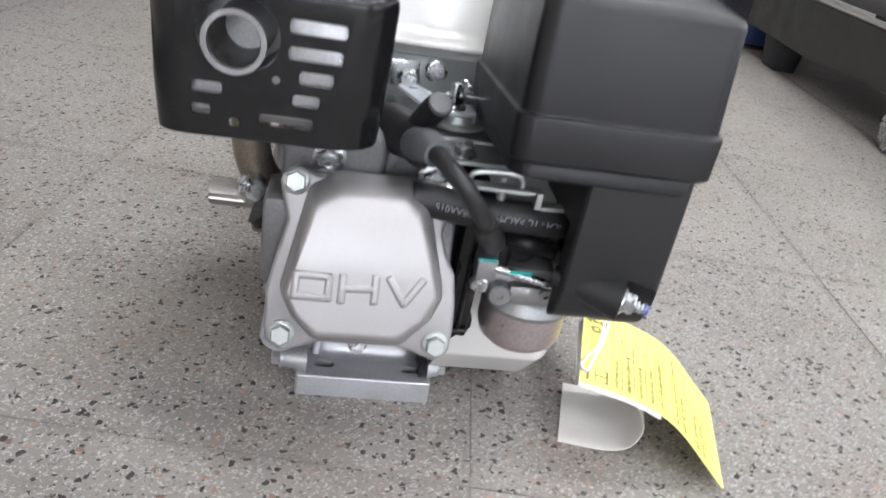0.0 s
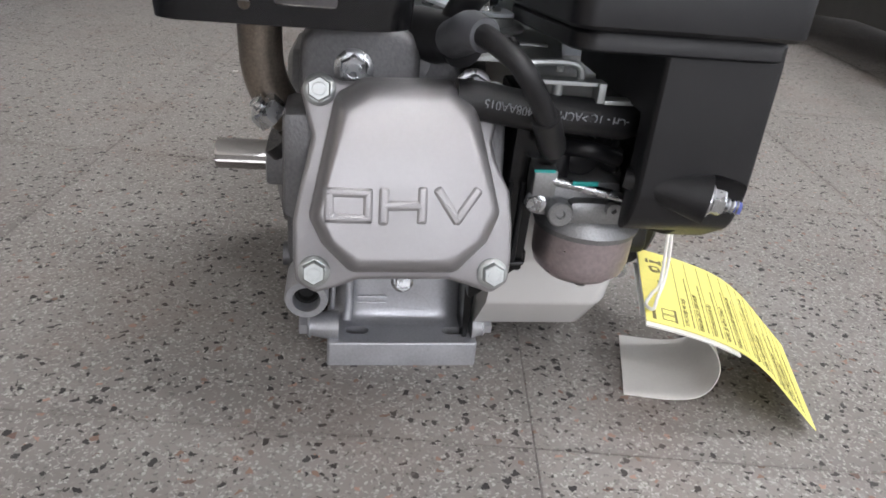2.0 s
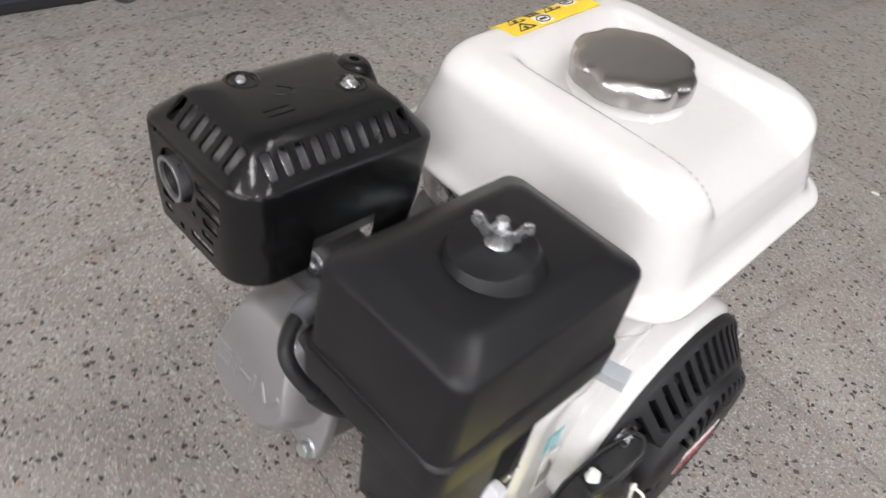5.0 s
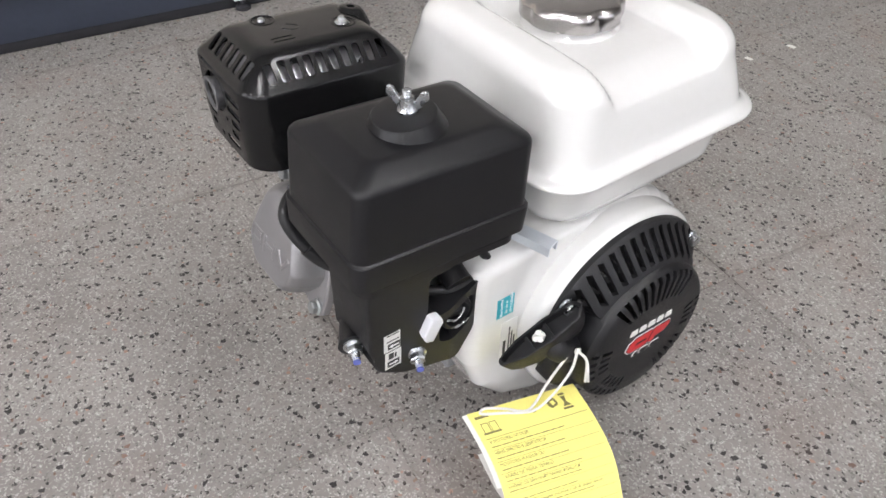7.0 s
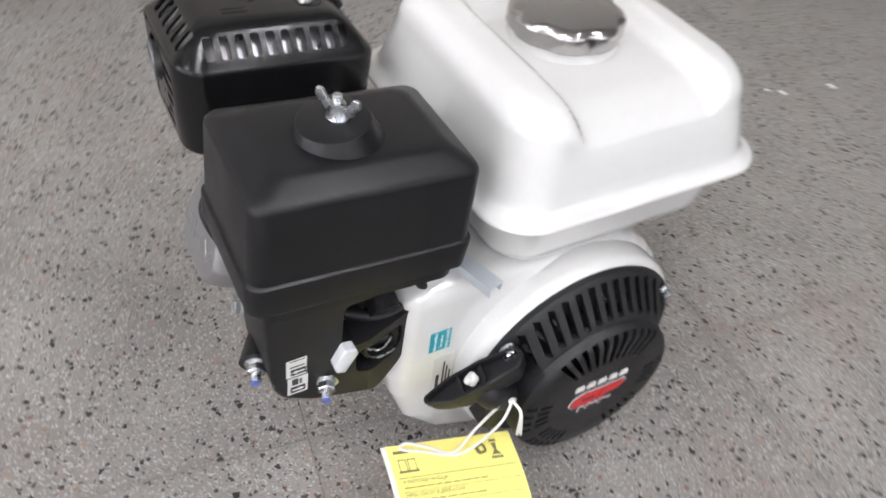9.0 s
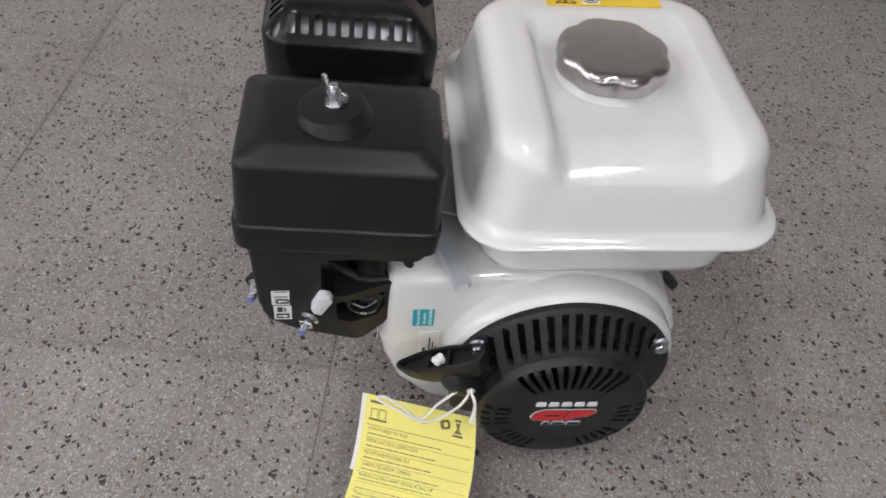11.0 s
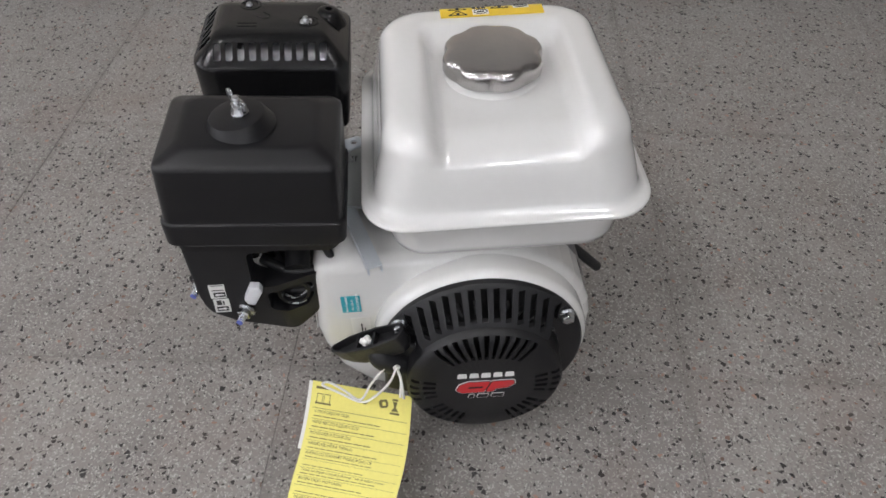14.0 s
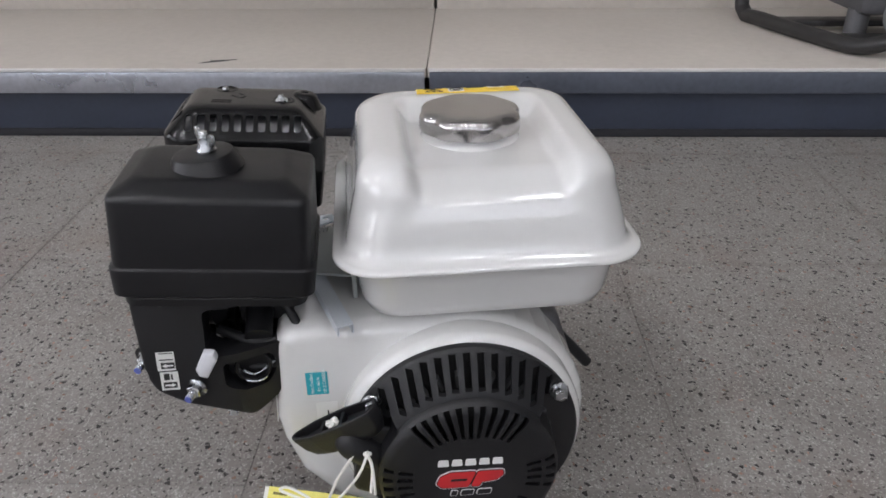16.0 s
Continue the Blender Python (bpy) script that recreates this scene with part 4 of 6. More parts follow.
def air_ring(z, dx, dy, r):
    return [V((0.1300 + p.x, -0.0600 + p.y, z)) for p in rect(dx, dy, r, seg=7)]


bm = BM()
loft(bm, [air_ring(0.2350, 0.0455, 0.0642, 0.0090), air_ring(0.2365, 0.0470, 0.0659, 0.0092), air_ring(0.2545, 0.0475, 0.0667, 0.0092), air_ring(0.2558, 0.0472, 0.0664, 0.0092), air_ring(0.2566, 0.0458, 0.0650, 0.0090),
          air_ring(0.2571, 0.0455, 0.0647, 0.0090), air_ring(0.3020, 0.0445, 0.0634, 0.0085), air_ring(0.3042, 0.0440, 0.0630, 0.0085), air_ring(0.3060, 0.0428, 0.0618, 0.0085), air_ring(0.3072, 0.0408, 0.0598, 0.0085),
          air_ring(0.3122, 0.0325, 0.0507, 0.0095), air_ring(0.3134, 0.0300, 0.0482, 0.0090), air_ring(0.3138, 0.0265, 0.0447, 0.0085)])
air = part("air_cleaner_cover", turned(bm, AT, -4.5), BLACK_PLASTIC, engine, "matt black box-shaped air cleaner cover", 28)
bm = BM()
lathe(bm, (0.133, -0.062, 0.3115), (0, -0.078, 1), [(0.0255, 0), (0.0235, 0.0035), (0.0205, 0.0095), (0.0195, 0.0108), (0.0175, 0.0113), (0.0060, 0.0113)], 48)
part("raised_boss", bm, BLACK_PLASTIC, air, "round raised boss on the cover")
bm = BM()
W0 = V((0.133, -0.060, 0.3230))
lathe(bm, W0, (0, -0.05, 1), [(0.0062, 0), (0.0066, 0.0015), (0.0052, 0.004), (0.0044, 0.0085), (0.0034, 0.009)], 24)
for s in (-1, 1):
    d = V((0.90, 0.43, 0)).normalized() * s
    side = V((-d.y, d.x, 0))
    wing = rounded([(0.003, 0.0005), (0.008, 0.003), (0.0130, 0.0095), (0.0125, 0.0145), (0.0090, 0.0140), (0.0055, 0.0080), (0.003, 0.0075)], 0.0015, 4)
    to = lambda a, b, c, d=d, side=side: W0 + d * a + V((0, 0, b)) + side * (c + 0.22 * (a - 0.003))
    slab(bm, wing, to, -0.0011, 0.0011, 0.0006, both=True)
wing_nut = part("wing_nut", bm, ZINC, air, "zinc-plated wing nut")
bm = BM()
bolt(bm, W0 + V((0, 0, 0.004)), (0, -0.05, 1), 0.0025, 0.001, False, 0.009, 0.0027)
part("stud", bm, ZINC, wing_nut)

bm = BM()
to = plane((0, 0, 0), (0, 1, 0), (0, 0, 1))
loft(bm, [air_ring(0.2265, 0.0430, 0.0590, 0.011), air_ring(0.2275, 0.0445, 0.0605, 0.011), air_ring(0.2330, 0.0445, 0.0605, 0.011), air_ring(0.2360, 0.0420, 0.0590, 0.011)])
part("seal_rim", turned(bm, AT, -4.5), BLACK_PLASTIC, engine)
outline = rounded([(-0.1195, 0.236), (-0.1195, 0.172), (-0.114, 0.157), (-0.095, 0.1440), (-0.048, 0.1285), (-0.029, 0.142), (-0.018, 0.19), (-0.010, 0.228)], [0.006, 0.01, 0.014, 0.012, 0.012, 0.012, 0.008, 0.006])
bm = BM()
slab(bm, outline, to, 0.1235, 0.173, 0.003, both=True)
pocket = BM()
rod(pocket, (0.1535, -0.1215, 0.1736), (0.2000, -0.1395, 0.1686), 0.0112, 28)
slab(pocket, rounded([(-0.075, 0.192), (-0.066, 0.185), (-0.024, 0.187), (-0.004, 0.20), (-0.004, 0.224), (-0.073, 0.224)], 0.006), to, 0.134, 0.19)
slab(pocket, rounded([(-0.0655, 0.178), (-0.0655, 0.158), (-0.052, 0.152), (-0.036, 0.154), (-0.030, 0.164), (-0.030, 0.180)], 0.006), to, 0.1560, 0.19)
# hollow behind the front wall, and slanted away towards the housing
bm = cut(bm, pocket, False)
pocket = BM()
box(pocket, (0.126, -0.0525, 0.1525), (0.0521, 0.107, 0.1051))
bm = cut(bm, pocket, False)
pocket = BM()
slab(pocket, [(0.1745, -0.062), (0.2000, -0.062), (0.2000, 0.020), (0.1500, 0.020), (0.1560, -0.004)], plane((0, 0, 0), (1, 0, 0), (0, 1, 0)), 0.10, 0.226)
bm = cut(bm, pocket, False)
rod(bm, (0.1210, -0.1085, 0.1770), (0.1535, -0.1215, 0.1736), 0.0040, 28, r2=0.0106)
body = part("air_cleaner_body", bm, BLACK_GRAINED, engine, "black moulded air cleaner elbow body")
bm = BM()
for a, b in (((0.146, -0.070, 0.190), (0.152, -0.012, 0.186)), ((0.150, -0.066, 0.168), (0.155, -0.020, 0.166))):
    tube(bm, [a, (0.158, (a[1] + b[1]) / 2, a[2] - 0.005), b], 0.004, 10)
rod(bm, (0.138, -0.040, 0.20), (0.160, -0.040, 0.19), 0.010, 20)
box(bm, (0.136, -0.035, 0.205), (0.006, 0.04, 0.03), 0.003)
part("choke_linkage", bm, BLACK_GRAINED, body)
bm = BM()
tube(bm, [(0.162, -0.058, 0.166), (0.166, -0.045, 0.1625), (0.159, -0.031, 0.168)], 0.0009, 8)
part("wire_clip", bm, ZINC, body)
# round choke barrel in the lower opening, with a bright edge
bm = BM()
lathe(bm, (0.146, -0.048, 0.169), (1, 0.12, 0), [(0.0135, 0.0), (0.0135, 0.020), (0.0125, 0.0212), (0.0105, 0.0212), (0.0100, 0.0140), (0.001, 0.0140)], 32)
barrel = part("choke_barrel", bm, BLACK_PLASTIC, body, "round black choke barrel")
bm = BM()
tube(bm, [V((0.1676, -0.0455 + 0.0122 * math.cos(radians(a)), 0.169 + 0.0122 * math.sin(radians(a)))) for a in range(235, 331, 12)], 0.0008, 8, 2)
part("bright_edge", bm, ZINC, barrel, "bright metal edge")
bm = BM()
slab(bm, rounded([(-0.013, -0.004), (0.004, -0.005), (0.008, -0.001), (0.006, 0.006), (-0.009, 0.006), (-0.0135, 0.002)], 0.0015), plane((0.1765, -0.073, 0.185), (0, 0.45, 0.9), (0, -0.9, 0.45)), -0.004, 0.004, 0.0015, both=True)
part("choke_lever", bm, WHITE_PLASTIC, body, "pale plastic choke lever")
for base, axis in (((0.1535, -0.1215, 0.1736), (0.93, -0.36, -0.10)), ((0.1730, -0.0850, 0.1600), (0.93, -0.36, -0.10))):
    bm = BM()
    bolt(bm, base, axis, 0.0052, 0.0055, True, 0.0060, 0.0030)
    n = part("clamp_nut", bm, ZINC, body, "zinc flange nut on a stud")
    bm = BM()
    rod(bm, V(base) + V(axis).normalized() * 0.0115, V(base) + V(axis).normalized() * 0.0142, 0.0026)
    part("thread_end", bm, BLUE_TIP, n, "blue-coated thread end")
bm = BM()
lab_face = plane((0.1732, -0.1100, 0.1590), (0, 0.97, 0.0), (0, 0.06, 1))
lab = lambda a, b, c=0.0: lab_face(a * 0.86, b * 0.86, c)
bar(bm, lab, 0.000, 0.000, 0.0145, 0.0185, 0, 0.0003)
bar(bm, lab, -0.0012, 0.0200, 0.0132, 0.0385, 0, 0.0003)
sticker = part("pictogram_label", bm, WHITE_LABEL, body, "white sticker with choke and fuel symbols")
bm = BM()
ink = lambda a, b, c=0.0: lab(a, b, 0.0003 + c)
for y0 in (0.002, 0.022):
    bar(bm, ink, 0.002, y0, 0.0128, y0 + 0.0062, 0, 0.0002)
bar(bm, ink, 0.003, 0.0105, 0.0075, 0.0170, 0, 0.0002)
bar(bm, ink, 0.0085, 0.0105, 0.0100, 0.0160, 0, 0.0002)
bar(bm, ink, 0.001, 0.0305, 0.0120, 0.0315, 0, 0.0002)
bar(bm, ink, 0.001, 0.0370, 0.0120, 0.0378, 0, 0.0002)
part("symbol", bm, BLACK_INK, sticker)
bm = BM()
for y0, s in ((0.0051, 1), (0.0251, -1)):
    m = 0.0074
    loft(bm, [[ink(m + s * a, y0 + b, c) for a, b in ((-0.0042, -0.0007), (0.0012, -0.0007), (0.0012, -0.0019), (0.0044, 0), (0.0012, 0.0019), (0.0012, 0.0007), (-0.0042, 0.0007))] for c in (0.0002, 0.0004)])
part("arrow", bm, WHITE_PRINT, sticker)
# two-pronged catch towards the housing
bm = BM()
tube(bm, [(0.150, -0.022, 0.172), (0.158, -0.012, 0.178), (0.158, -0.010, 0.190), (0.154, -0.014, 0.200), (0.150, -0.020, 0.212)], 0.0034, 10)
part("catch", bm, BLACK_GRAINED, body)

# carburettor with its bowl
bm = BM()
box(bm, (0.112, -0.062, 0.1545), (0.044, 0.040, 0.020), 0.005)
box(bm, (0.122, -0.080, 0.1500), (0.030, 0.016, 0.012), 0.003)
box(bm, (0.0925, -0.0845, 0.1655), (0.011, 0.012, 0.013), 0.0012)
lathe(bm, (0.1245, -0.064, 0.1345), (0, 0, 1), [(0.0258, 0), (0.0268, 0.003), (0.0250, 0.008), (0.022, 0.012), (0.016, 0.016)], 36)
lathe(bm, (0.1025, -0.083, 0.1500), (0, -1, 0), [(0.0062, 0), (0.0062, 0.006), (0.0054, 0.0068), (0.0022, 0.0068), (0.0018, 0.006)], 20)
lathe(bm, (0.127, -0.0885, 0.1535), (0, -1, 0), [(0.0035, 0), (0.0035, 0.003), (0.0015, 0.0032), (0.0012, 0.001)], 16)
rod(bm, (0.094, -0.078, 0.15), (0.094, -0.078, 0.172), 0.006)
carb = part("carburettor", bm, CARB, engine, "grey die-cast carburettor")
bm = BM()
lathe(bm, (0.1245, -0.064, 0.1350), (0, 0, -1), [(0.0250, 0), (0.0247, 0.016), (0.0232, 0.0215), (0.0185, 0.0260), (0.012, 0.0275), (0.006, 0.0276)], 40)
bowl = part("float_bowl", bm, BOWL, carb, "pinkish chromated round float bowl")
bm = BM()
bolt(bm, (0.1265, -0.069, 0.1085), (0, 0, -1), 0.005, 0.005)
bolt(bm, (0.1440, -0.070, 0.1130), (0.6, -0.1, -1), 0.0035, 0.004)
part("drain_screw", bm, ZINC, bowl)
bm = BM()
rod(bm, (0.094, -0.088, 0.167), (0.134, -0.094, 0.1605), 0.0023)
bolt(bm, (0.0905, -0.086, 0.1545), (-0.5, -1, 0.1), 0.0036, 0.003)
part("idle_screw", bm, ZINC, carb, "long zinc screw and nut")
bm = BM()
box(bm, (0.110, -0.0935, 0.1675), (0.012, 0.0010, 0.0022), 0.0003)
box(bm, (0.0915, -0.0902, 0.1715), (0.010, 0.0010, 0.0016), 0.0003)
part("paint_mark", bm, TEAL_MARK, carb, "teal inspection paint mark")
bm = BM()
for x, z, h in ((0.102, 0.180, 0.014), (0.114, 0.182, 0.012), (0.124, 0.180, 0.010), (0.130, 0.176, 0.013)):
    lathe(bm, (x, -0.070, z), (0, -0.2, 1), [(0.0045, -0.01), (0.0045, 0.0), (0.0022, 0.002), (0.0022, h)], 14)
tube(bm, [(0.096, -0.07, 0.176), (0.11, -0.085, 0.181), (0.128, -0.08, 0.175)], 0.004, 10)
box(bm, (0.108, -0.050, 0.172), (0.034, 0.022, 0.016), 0.005)
lathe(bm, (0.112, -0.074, 0.1745), (0, -1, 0), [(0.0088, -0.01), (0.0088, 0.004), (0.0072, 0.0055), (0.004, 0.0058)], 24)
lathe(bm, (0.1015, -0.076, 0.168), (0, 0, 1), [(0.0052, -0.006), (0.0056, 0.006), (0.0046, 0.010), (0.003, 0.0105)], 20)
part("carburettor_top", bm, BLACK_PLASTIC, carb, "black plastic carburettor levers")

# breather hose, spark plug cap and its lead
bm = BM()
HOSE = [(0.047, -0.094, 0.2035), (0.060, -0.094, 0.2025), (0.080, -0.093, 0.1995), (0.105, -0.090, 0.1975), (0.126, -0.084, 0.1945), (0.135, -0.07, 0.196)]
tube(bm, HOSE, 0.0082, 20)
hose = part("breather_hose", bm, RUBBER, engine, "thick black breather hose with pale print")
bm = BM()
hose_path = spline(HOSE)


def hose_at(a, b, c):
    """On the hose's skin: a from its far end back, b round it (the print stands upside down)."""
    x = 0.124 - a
    k = max(i for i, p in enumerate(hose_path) if p.x <= x)
    p, q = hose_path[k], hose_path[min(k + 1, len(hose_path) - 1)]
    m = p.lerp(q, (x - p.x) / max(q.x - p.x, 1e-6))
    f = b / 0.0082
    return m + V((0, -math.cos(f) * 0.97 + 0.25 * math.sin(f), -math.sin(f) - 0.0 * math.cos(f) + 0.24 * math.cos(f))) * (0.0082 + c)


letters(bm, "-CH - TC >ACM< 170408AA015", hose_at, 0.0, -0.0014, 0.0042, 0.0002, 0.0009, wide=0.066)
part("hose_print", bm, FADED_PRINT, hose, "small pale lettering")
bm = BM()
tube(bm, [(0.036, -0.030, 0.216), (0.043, -0.050, 0.219), (0.048, -0.064, 0.222), (0.052, -0.075, 0.221)], 0.010, 18, radii=lambda t: 0.013 - 0.003 * t)
tube(bm, [(0.046, -0.058, 0.222), (0.052, -0.069, 0.238), (0.0555, -0.076, 0.2455)], 0.0066, 18)
plug = part("spark_plug_cap", bm, RUBBER, engine, "black rubber spark plug cap")
bm = BM()
lathe(bm, (0.0555, -0.0755, 0.2450), (0.15, -0.65, 0.8), [(0.0058, 0), (0.0060, 0.0020), (0.0056, 0.0024), (0.0035, 0.0026)], 24)
part("cap_plug", bm, GREY_RUBBER, plug, "smoky grey end plug")
bm = BM()
tube(bm, [(0.0475, -0.074, 0.2235), (0.0490, -0.086, 0.2275), (0.0505, -0.097, 0.2318), (0.0540, -0.107, 0.2320)], 0.0085, 18, radii=lambda t: 0.0084 - 0.0030 * max(0, t - 0.45))
part("lead_boot", bm, GREY_RUBBER, plug, "grey rubber boot")
bm = BM()
tube(bm, [(0.0520, -0.104, 0.2325), (0.0575, -0.114, 0.2305), (0.0660, -0.1215, 0.2245), (0.0750, -0.1195, 0.2125), (0.0830, -0.112, 0.1995), (0.0890, -0.101, 0.1870)], 0.0044, 14)
tube(bm, [(0.0805, -0.1145, 0.2035), (0.0860, -0.107, 0.1930), (0.0905, -0.098, 0.1860), (0.093, -0.085, 0.1830)], 0.0060, 14)
part("ignition_lead", bm, RUBBER, engine, "black ignition lead")

# governor and throttle levers on the control plate
bm = BM()
to = plane((0, 0, 0.214), (1, 0, 0), (0, 1, 0))
slab(bm, rounded([(0.050, -0.070), (0.098, -0.070), (0.104, -0.046), (0.125, 0.030), (0.040, 0.030), (0.046, -0.046)], 0.004), to, 0.0, 0.002, 0.0006)
tube(bm, [(0.052, -0.040, 0.2160), (0.098, -0.040, 0.2160)], 0.0016, 10)
slab(bm, rounded([(0.030, 0.028), (0.130, 0.028), (0.130, 0.032), (0.030, 0.032)], 0.001), to, -0.02, 0.028)
plate = part("control_plate", bm, DULL_ZINC, engine, "zinc-plated control plate")
bm = BM()
slab(bm, rounded([(0.040, 0.012), (0.052, 0.018), (0.066, -0.006), (0.082, -0.012), (0.084, -0.028), (0.066, -0.032), (0.054, -0.022)], 0.004), plane((0, 0, 0.226), (1, 0, 0), (0, 1, 0)), 0, 0.0018, 0.0005)
hole_ = BM()
rod(hole_, (0.0495, 0.0080, 0.220), (0.0495, 0.0080, 0.235), 0.0030, 20)
rod(hole_, (0.0600, -0.0020, 0.220), (0.0600, -0.0020, 0.235), 0.0014, 14)
part("throttle_lever", cut(bm, hole_, False), BRACKET_ZINC, plate, "pale zinc throttle lever with a hole")
bm = BM()
lathe(bm, (0.074, -0.019, 0.2190), (0, 0, 1), [(0.0165, 0.0), (0.0165, 0.0016), (0.0155, 0.0022), (0.0110, 0.0022), (0.0100, 0.0062), (0.0050, 0.0066)], 40)
part("friction_disc", bm, DULL_ZINC, plate, "round zinc friction disc under the nut")
bm = BM()
bolt(bm, (0.0705, -0.020, 0.2278), (0, -0.1, 1), 0.0052, 0.006, True, 0.0065, 0.0028)
part("lever_nut", bm, ZINC, plate)
bm = BM()
for p in ((0.048, 0.026, 0.2270), (0.064, 0.027, 0.2345)):
    bolt(bm, p, (0, -1, 0.15), 0.0050, 0.0045)
box(bm, (0.036, 0.0285, 0.2305), (0.036, 0.003, 0.016), 0.0012)
part("tank_bolt", bm, ZINC, plate)
bm = BM()
bolt(bm, (0.0735, -0.060, 0.2160), (0, -0.2, 1), 0.0055, 0.005)
part("plate_bolt", bm, ZINC, plate)
bm = BM()
pts = [V((0.080 + 0.0024 * math.cos(a * 0.9), -0.012 + 0.0004 * a, 0.2335 + 0.0024 * math.sin(a * 0.9))) for a in range(60)]
tube(bm, pts, 0.0005, 6, 1)
rod(bm, (0.076, -0.022, 0.236), (0.088, -0.022, 0.2355), 0.0018)
part("governor_spring", bm, ZINC, plate)
bm = BM()
tube(bm, [(0.074, -0.088, 0.2135), (0.078, -0.088, 0.2185), (0.098, -0.088, 0.2190), (0.1015, -0.088, 0.2120)], 0.0016, 8, 4)
slab(bm, rounded([(0.074, -0.094), (0.108, -0.094), (0.108, -0.086), (0.074, -0.086)], 0.002), plane((0, 0, 0.2115), (1, 0, 0), (0, 1, 0)), 0, 0.0018, 0.0004)
slab(bm, rounded([(0.108, -0.094), (0.1115, -0.094), (0.1115, -0.086), (0.108, -0.086)], 0.0005), plane((0, 0, 0.2045), (1, 0, 0), (0, 1, 0)), 0, 0.0085, 0.0004)
slab(bm, rounded([(0.111, -0.094), (0.126, -0.093), (0.126, -0.086), (0.111, -0.086)], 0.002), plane((0, 0, 0.2040), (1, 0, 0), (0, 1, 0)), 0, 0.0018, 0.0004)
bolt(bm, (0.091, -0.090, 0.2133), (0, 0, 1), 0.0034, 0.003, False, 0.002, 0.0018)
rod(bm, (0.091, -0.0905, 0.2115), (0.091, -0.0905, 0.2035), 0.0024)
part("choke_bracket", bm, DULL_ZINC, engine, "stepped zinc bracket with a screw")

# white blower housing
HO = plane((0, 0, 0), (0, 1, 0), (0, 0, 1))
shape = [(-0.0320, 0.094), (-0.0210, 0.060), (0.0040, 0.030), (0.0380, 0.013), (0.0700, 0.007)]
shape += [(0.106 + 0.1005 * math.cos(radians(a)), 0.102 + 0.097 * math.sin(radians(a))) for a in range(-75, 96, 10)]
shape += [(0.060, 0.199), (-0.0290, 0.199), (-0.0350, 0.115)]
shape = rounded(shape, [0.015, 0.015, 0.015, 0.015, 0.015] + [0.004] * 18 + [0.01, 0.022, 0.02], 6)
bm = BM()
slab(bm, shape, HO, 0.090, 0.1672, 0.013, 6)
housing = part("blower_housing", bm, WHITE_PAINT, engine, "glossy white pressed steel blower housing", 60)
bm = BM()
slab(bm, [V((0.106 + 0.0925 * math.cos(math.pi * a / 40), 0.103 + 0.0925 * math.sin(math.pi * a / 40))) for a in range(80)], HO, 0.160, 0.1865, 0.009, 6)
part("raised_ring", bm, WHITE_PAINT, housing)
tl = plane((0.1673, -0.0095, 0.1400), (0, 1, 0), (0, 0, 1))
bm = BM()
bar(bm, tl, 0, 0, 0.0160, 0.0205, 0, 0.0003)
teal = part("teal_sticker", bm, TEAL, housing, "teal sticker: Not Certified for sale in US & CANADA")
bm = BM()
tw = plane(tl(0.0052, 0.0015, 0.0003), (0, 0, 1), (0, -1, 0))
for i, words in enumerate(("Not Certified", "for sale in", "US & CANADA")):
    letters(bm, words, tw, 0.0014 if i == 1 else 0.0, -0.0046 * i, 0.0024, 0, 0.0002)
part("sticker_text", bm, WHITE_PRINT, teal)
bm = BM()
sl = plane((0.1673, -0.004, 0.088), (0, 1, 0), (0, 0, 1))
bar(bm, sl, 0, 0.0, 0.016, 0.044, 0, 0.0003)
side_label = part("printed_label", bm, WHITE_LABEL, housing, "white sticker with small print")
bm = BM()
bar(bm, sl, 0.003, 0.006, 0.0055, 0.022, 0.0003, 0.0005)
for k in range(3):
    bar(bm, sl, 0.008 + 0.0026 * k, 0.005, 0.0092 + 0.0026 * k, 0.036 - 0.006 * k, 0.0003, 0.0005)
part("print_bar", bm, BLACK_INK, side_label)
nl = plane((0.1290, -0.0356, 0.104), (1, 0, 0), (0.0, 0.060, 1))
bm = BM()
bar(bm, nl, 0.0, 0.0, 0.024, 0.040, 0.0005, 0.0011)
plate2 = part("serial_label", bm, WHITE_LABEL, housing, "white type label with rows of print")
bm = BM()
bar(bm, nl, 0.0195, 0.002, 0.0225, 0.038, 0.0011, 0.0013)
for k, h in enumerate((0.034, 0.026, 0.034, 0.03)):
    for s in range(int(h / 0.0042)):
        bar(bm, nl, 0.002 + 0.0042 * k, 0.003 + 0.0042 * s, 0.0042 + 0.0042 * k, 0.0062 + 0.0042 * s, 0.0011, 0.0013)
part("print_bar", bm, BLACK_INK, plate2)
# channel bracket from the air cleaner to the housing
bm = BM()
c0, c1 = V((0.096, -0.004, 0.212)), V((0.1835, 0.0235, 0.2110))
d = (c1 - c0).normalized()
w = d.cross(V((0, 0, 1))).normalized()
u = w.cross(d)
prof = [(-0.0058, -0.0075), (-0.0058, 0.0), (0.0058, 0.0), (0.0058, -0.0075), (0.0046, -0.0075), (0.0046, -0.0012), (-0.0046, -0.0012), (-0.0046, -0.0075)]
loft(bm, [[c + w * a + u * b for a, b in prof] for c in (c0, c1)])
part("channel_bracket", bm, BRACKET_ZINC, engine, "zinc-plated steel channel bracket")

# recoil starter
DC, DZ, DR = 0.106, 0.0960, 0.0665


def ring(y, z, r, x, n=96):
    return [V((x, y + r * math.cos(2 * math.pi * i / n), z + r * math.sin(2 * math.pi * i / n))) for i in range(n)]


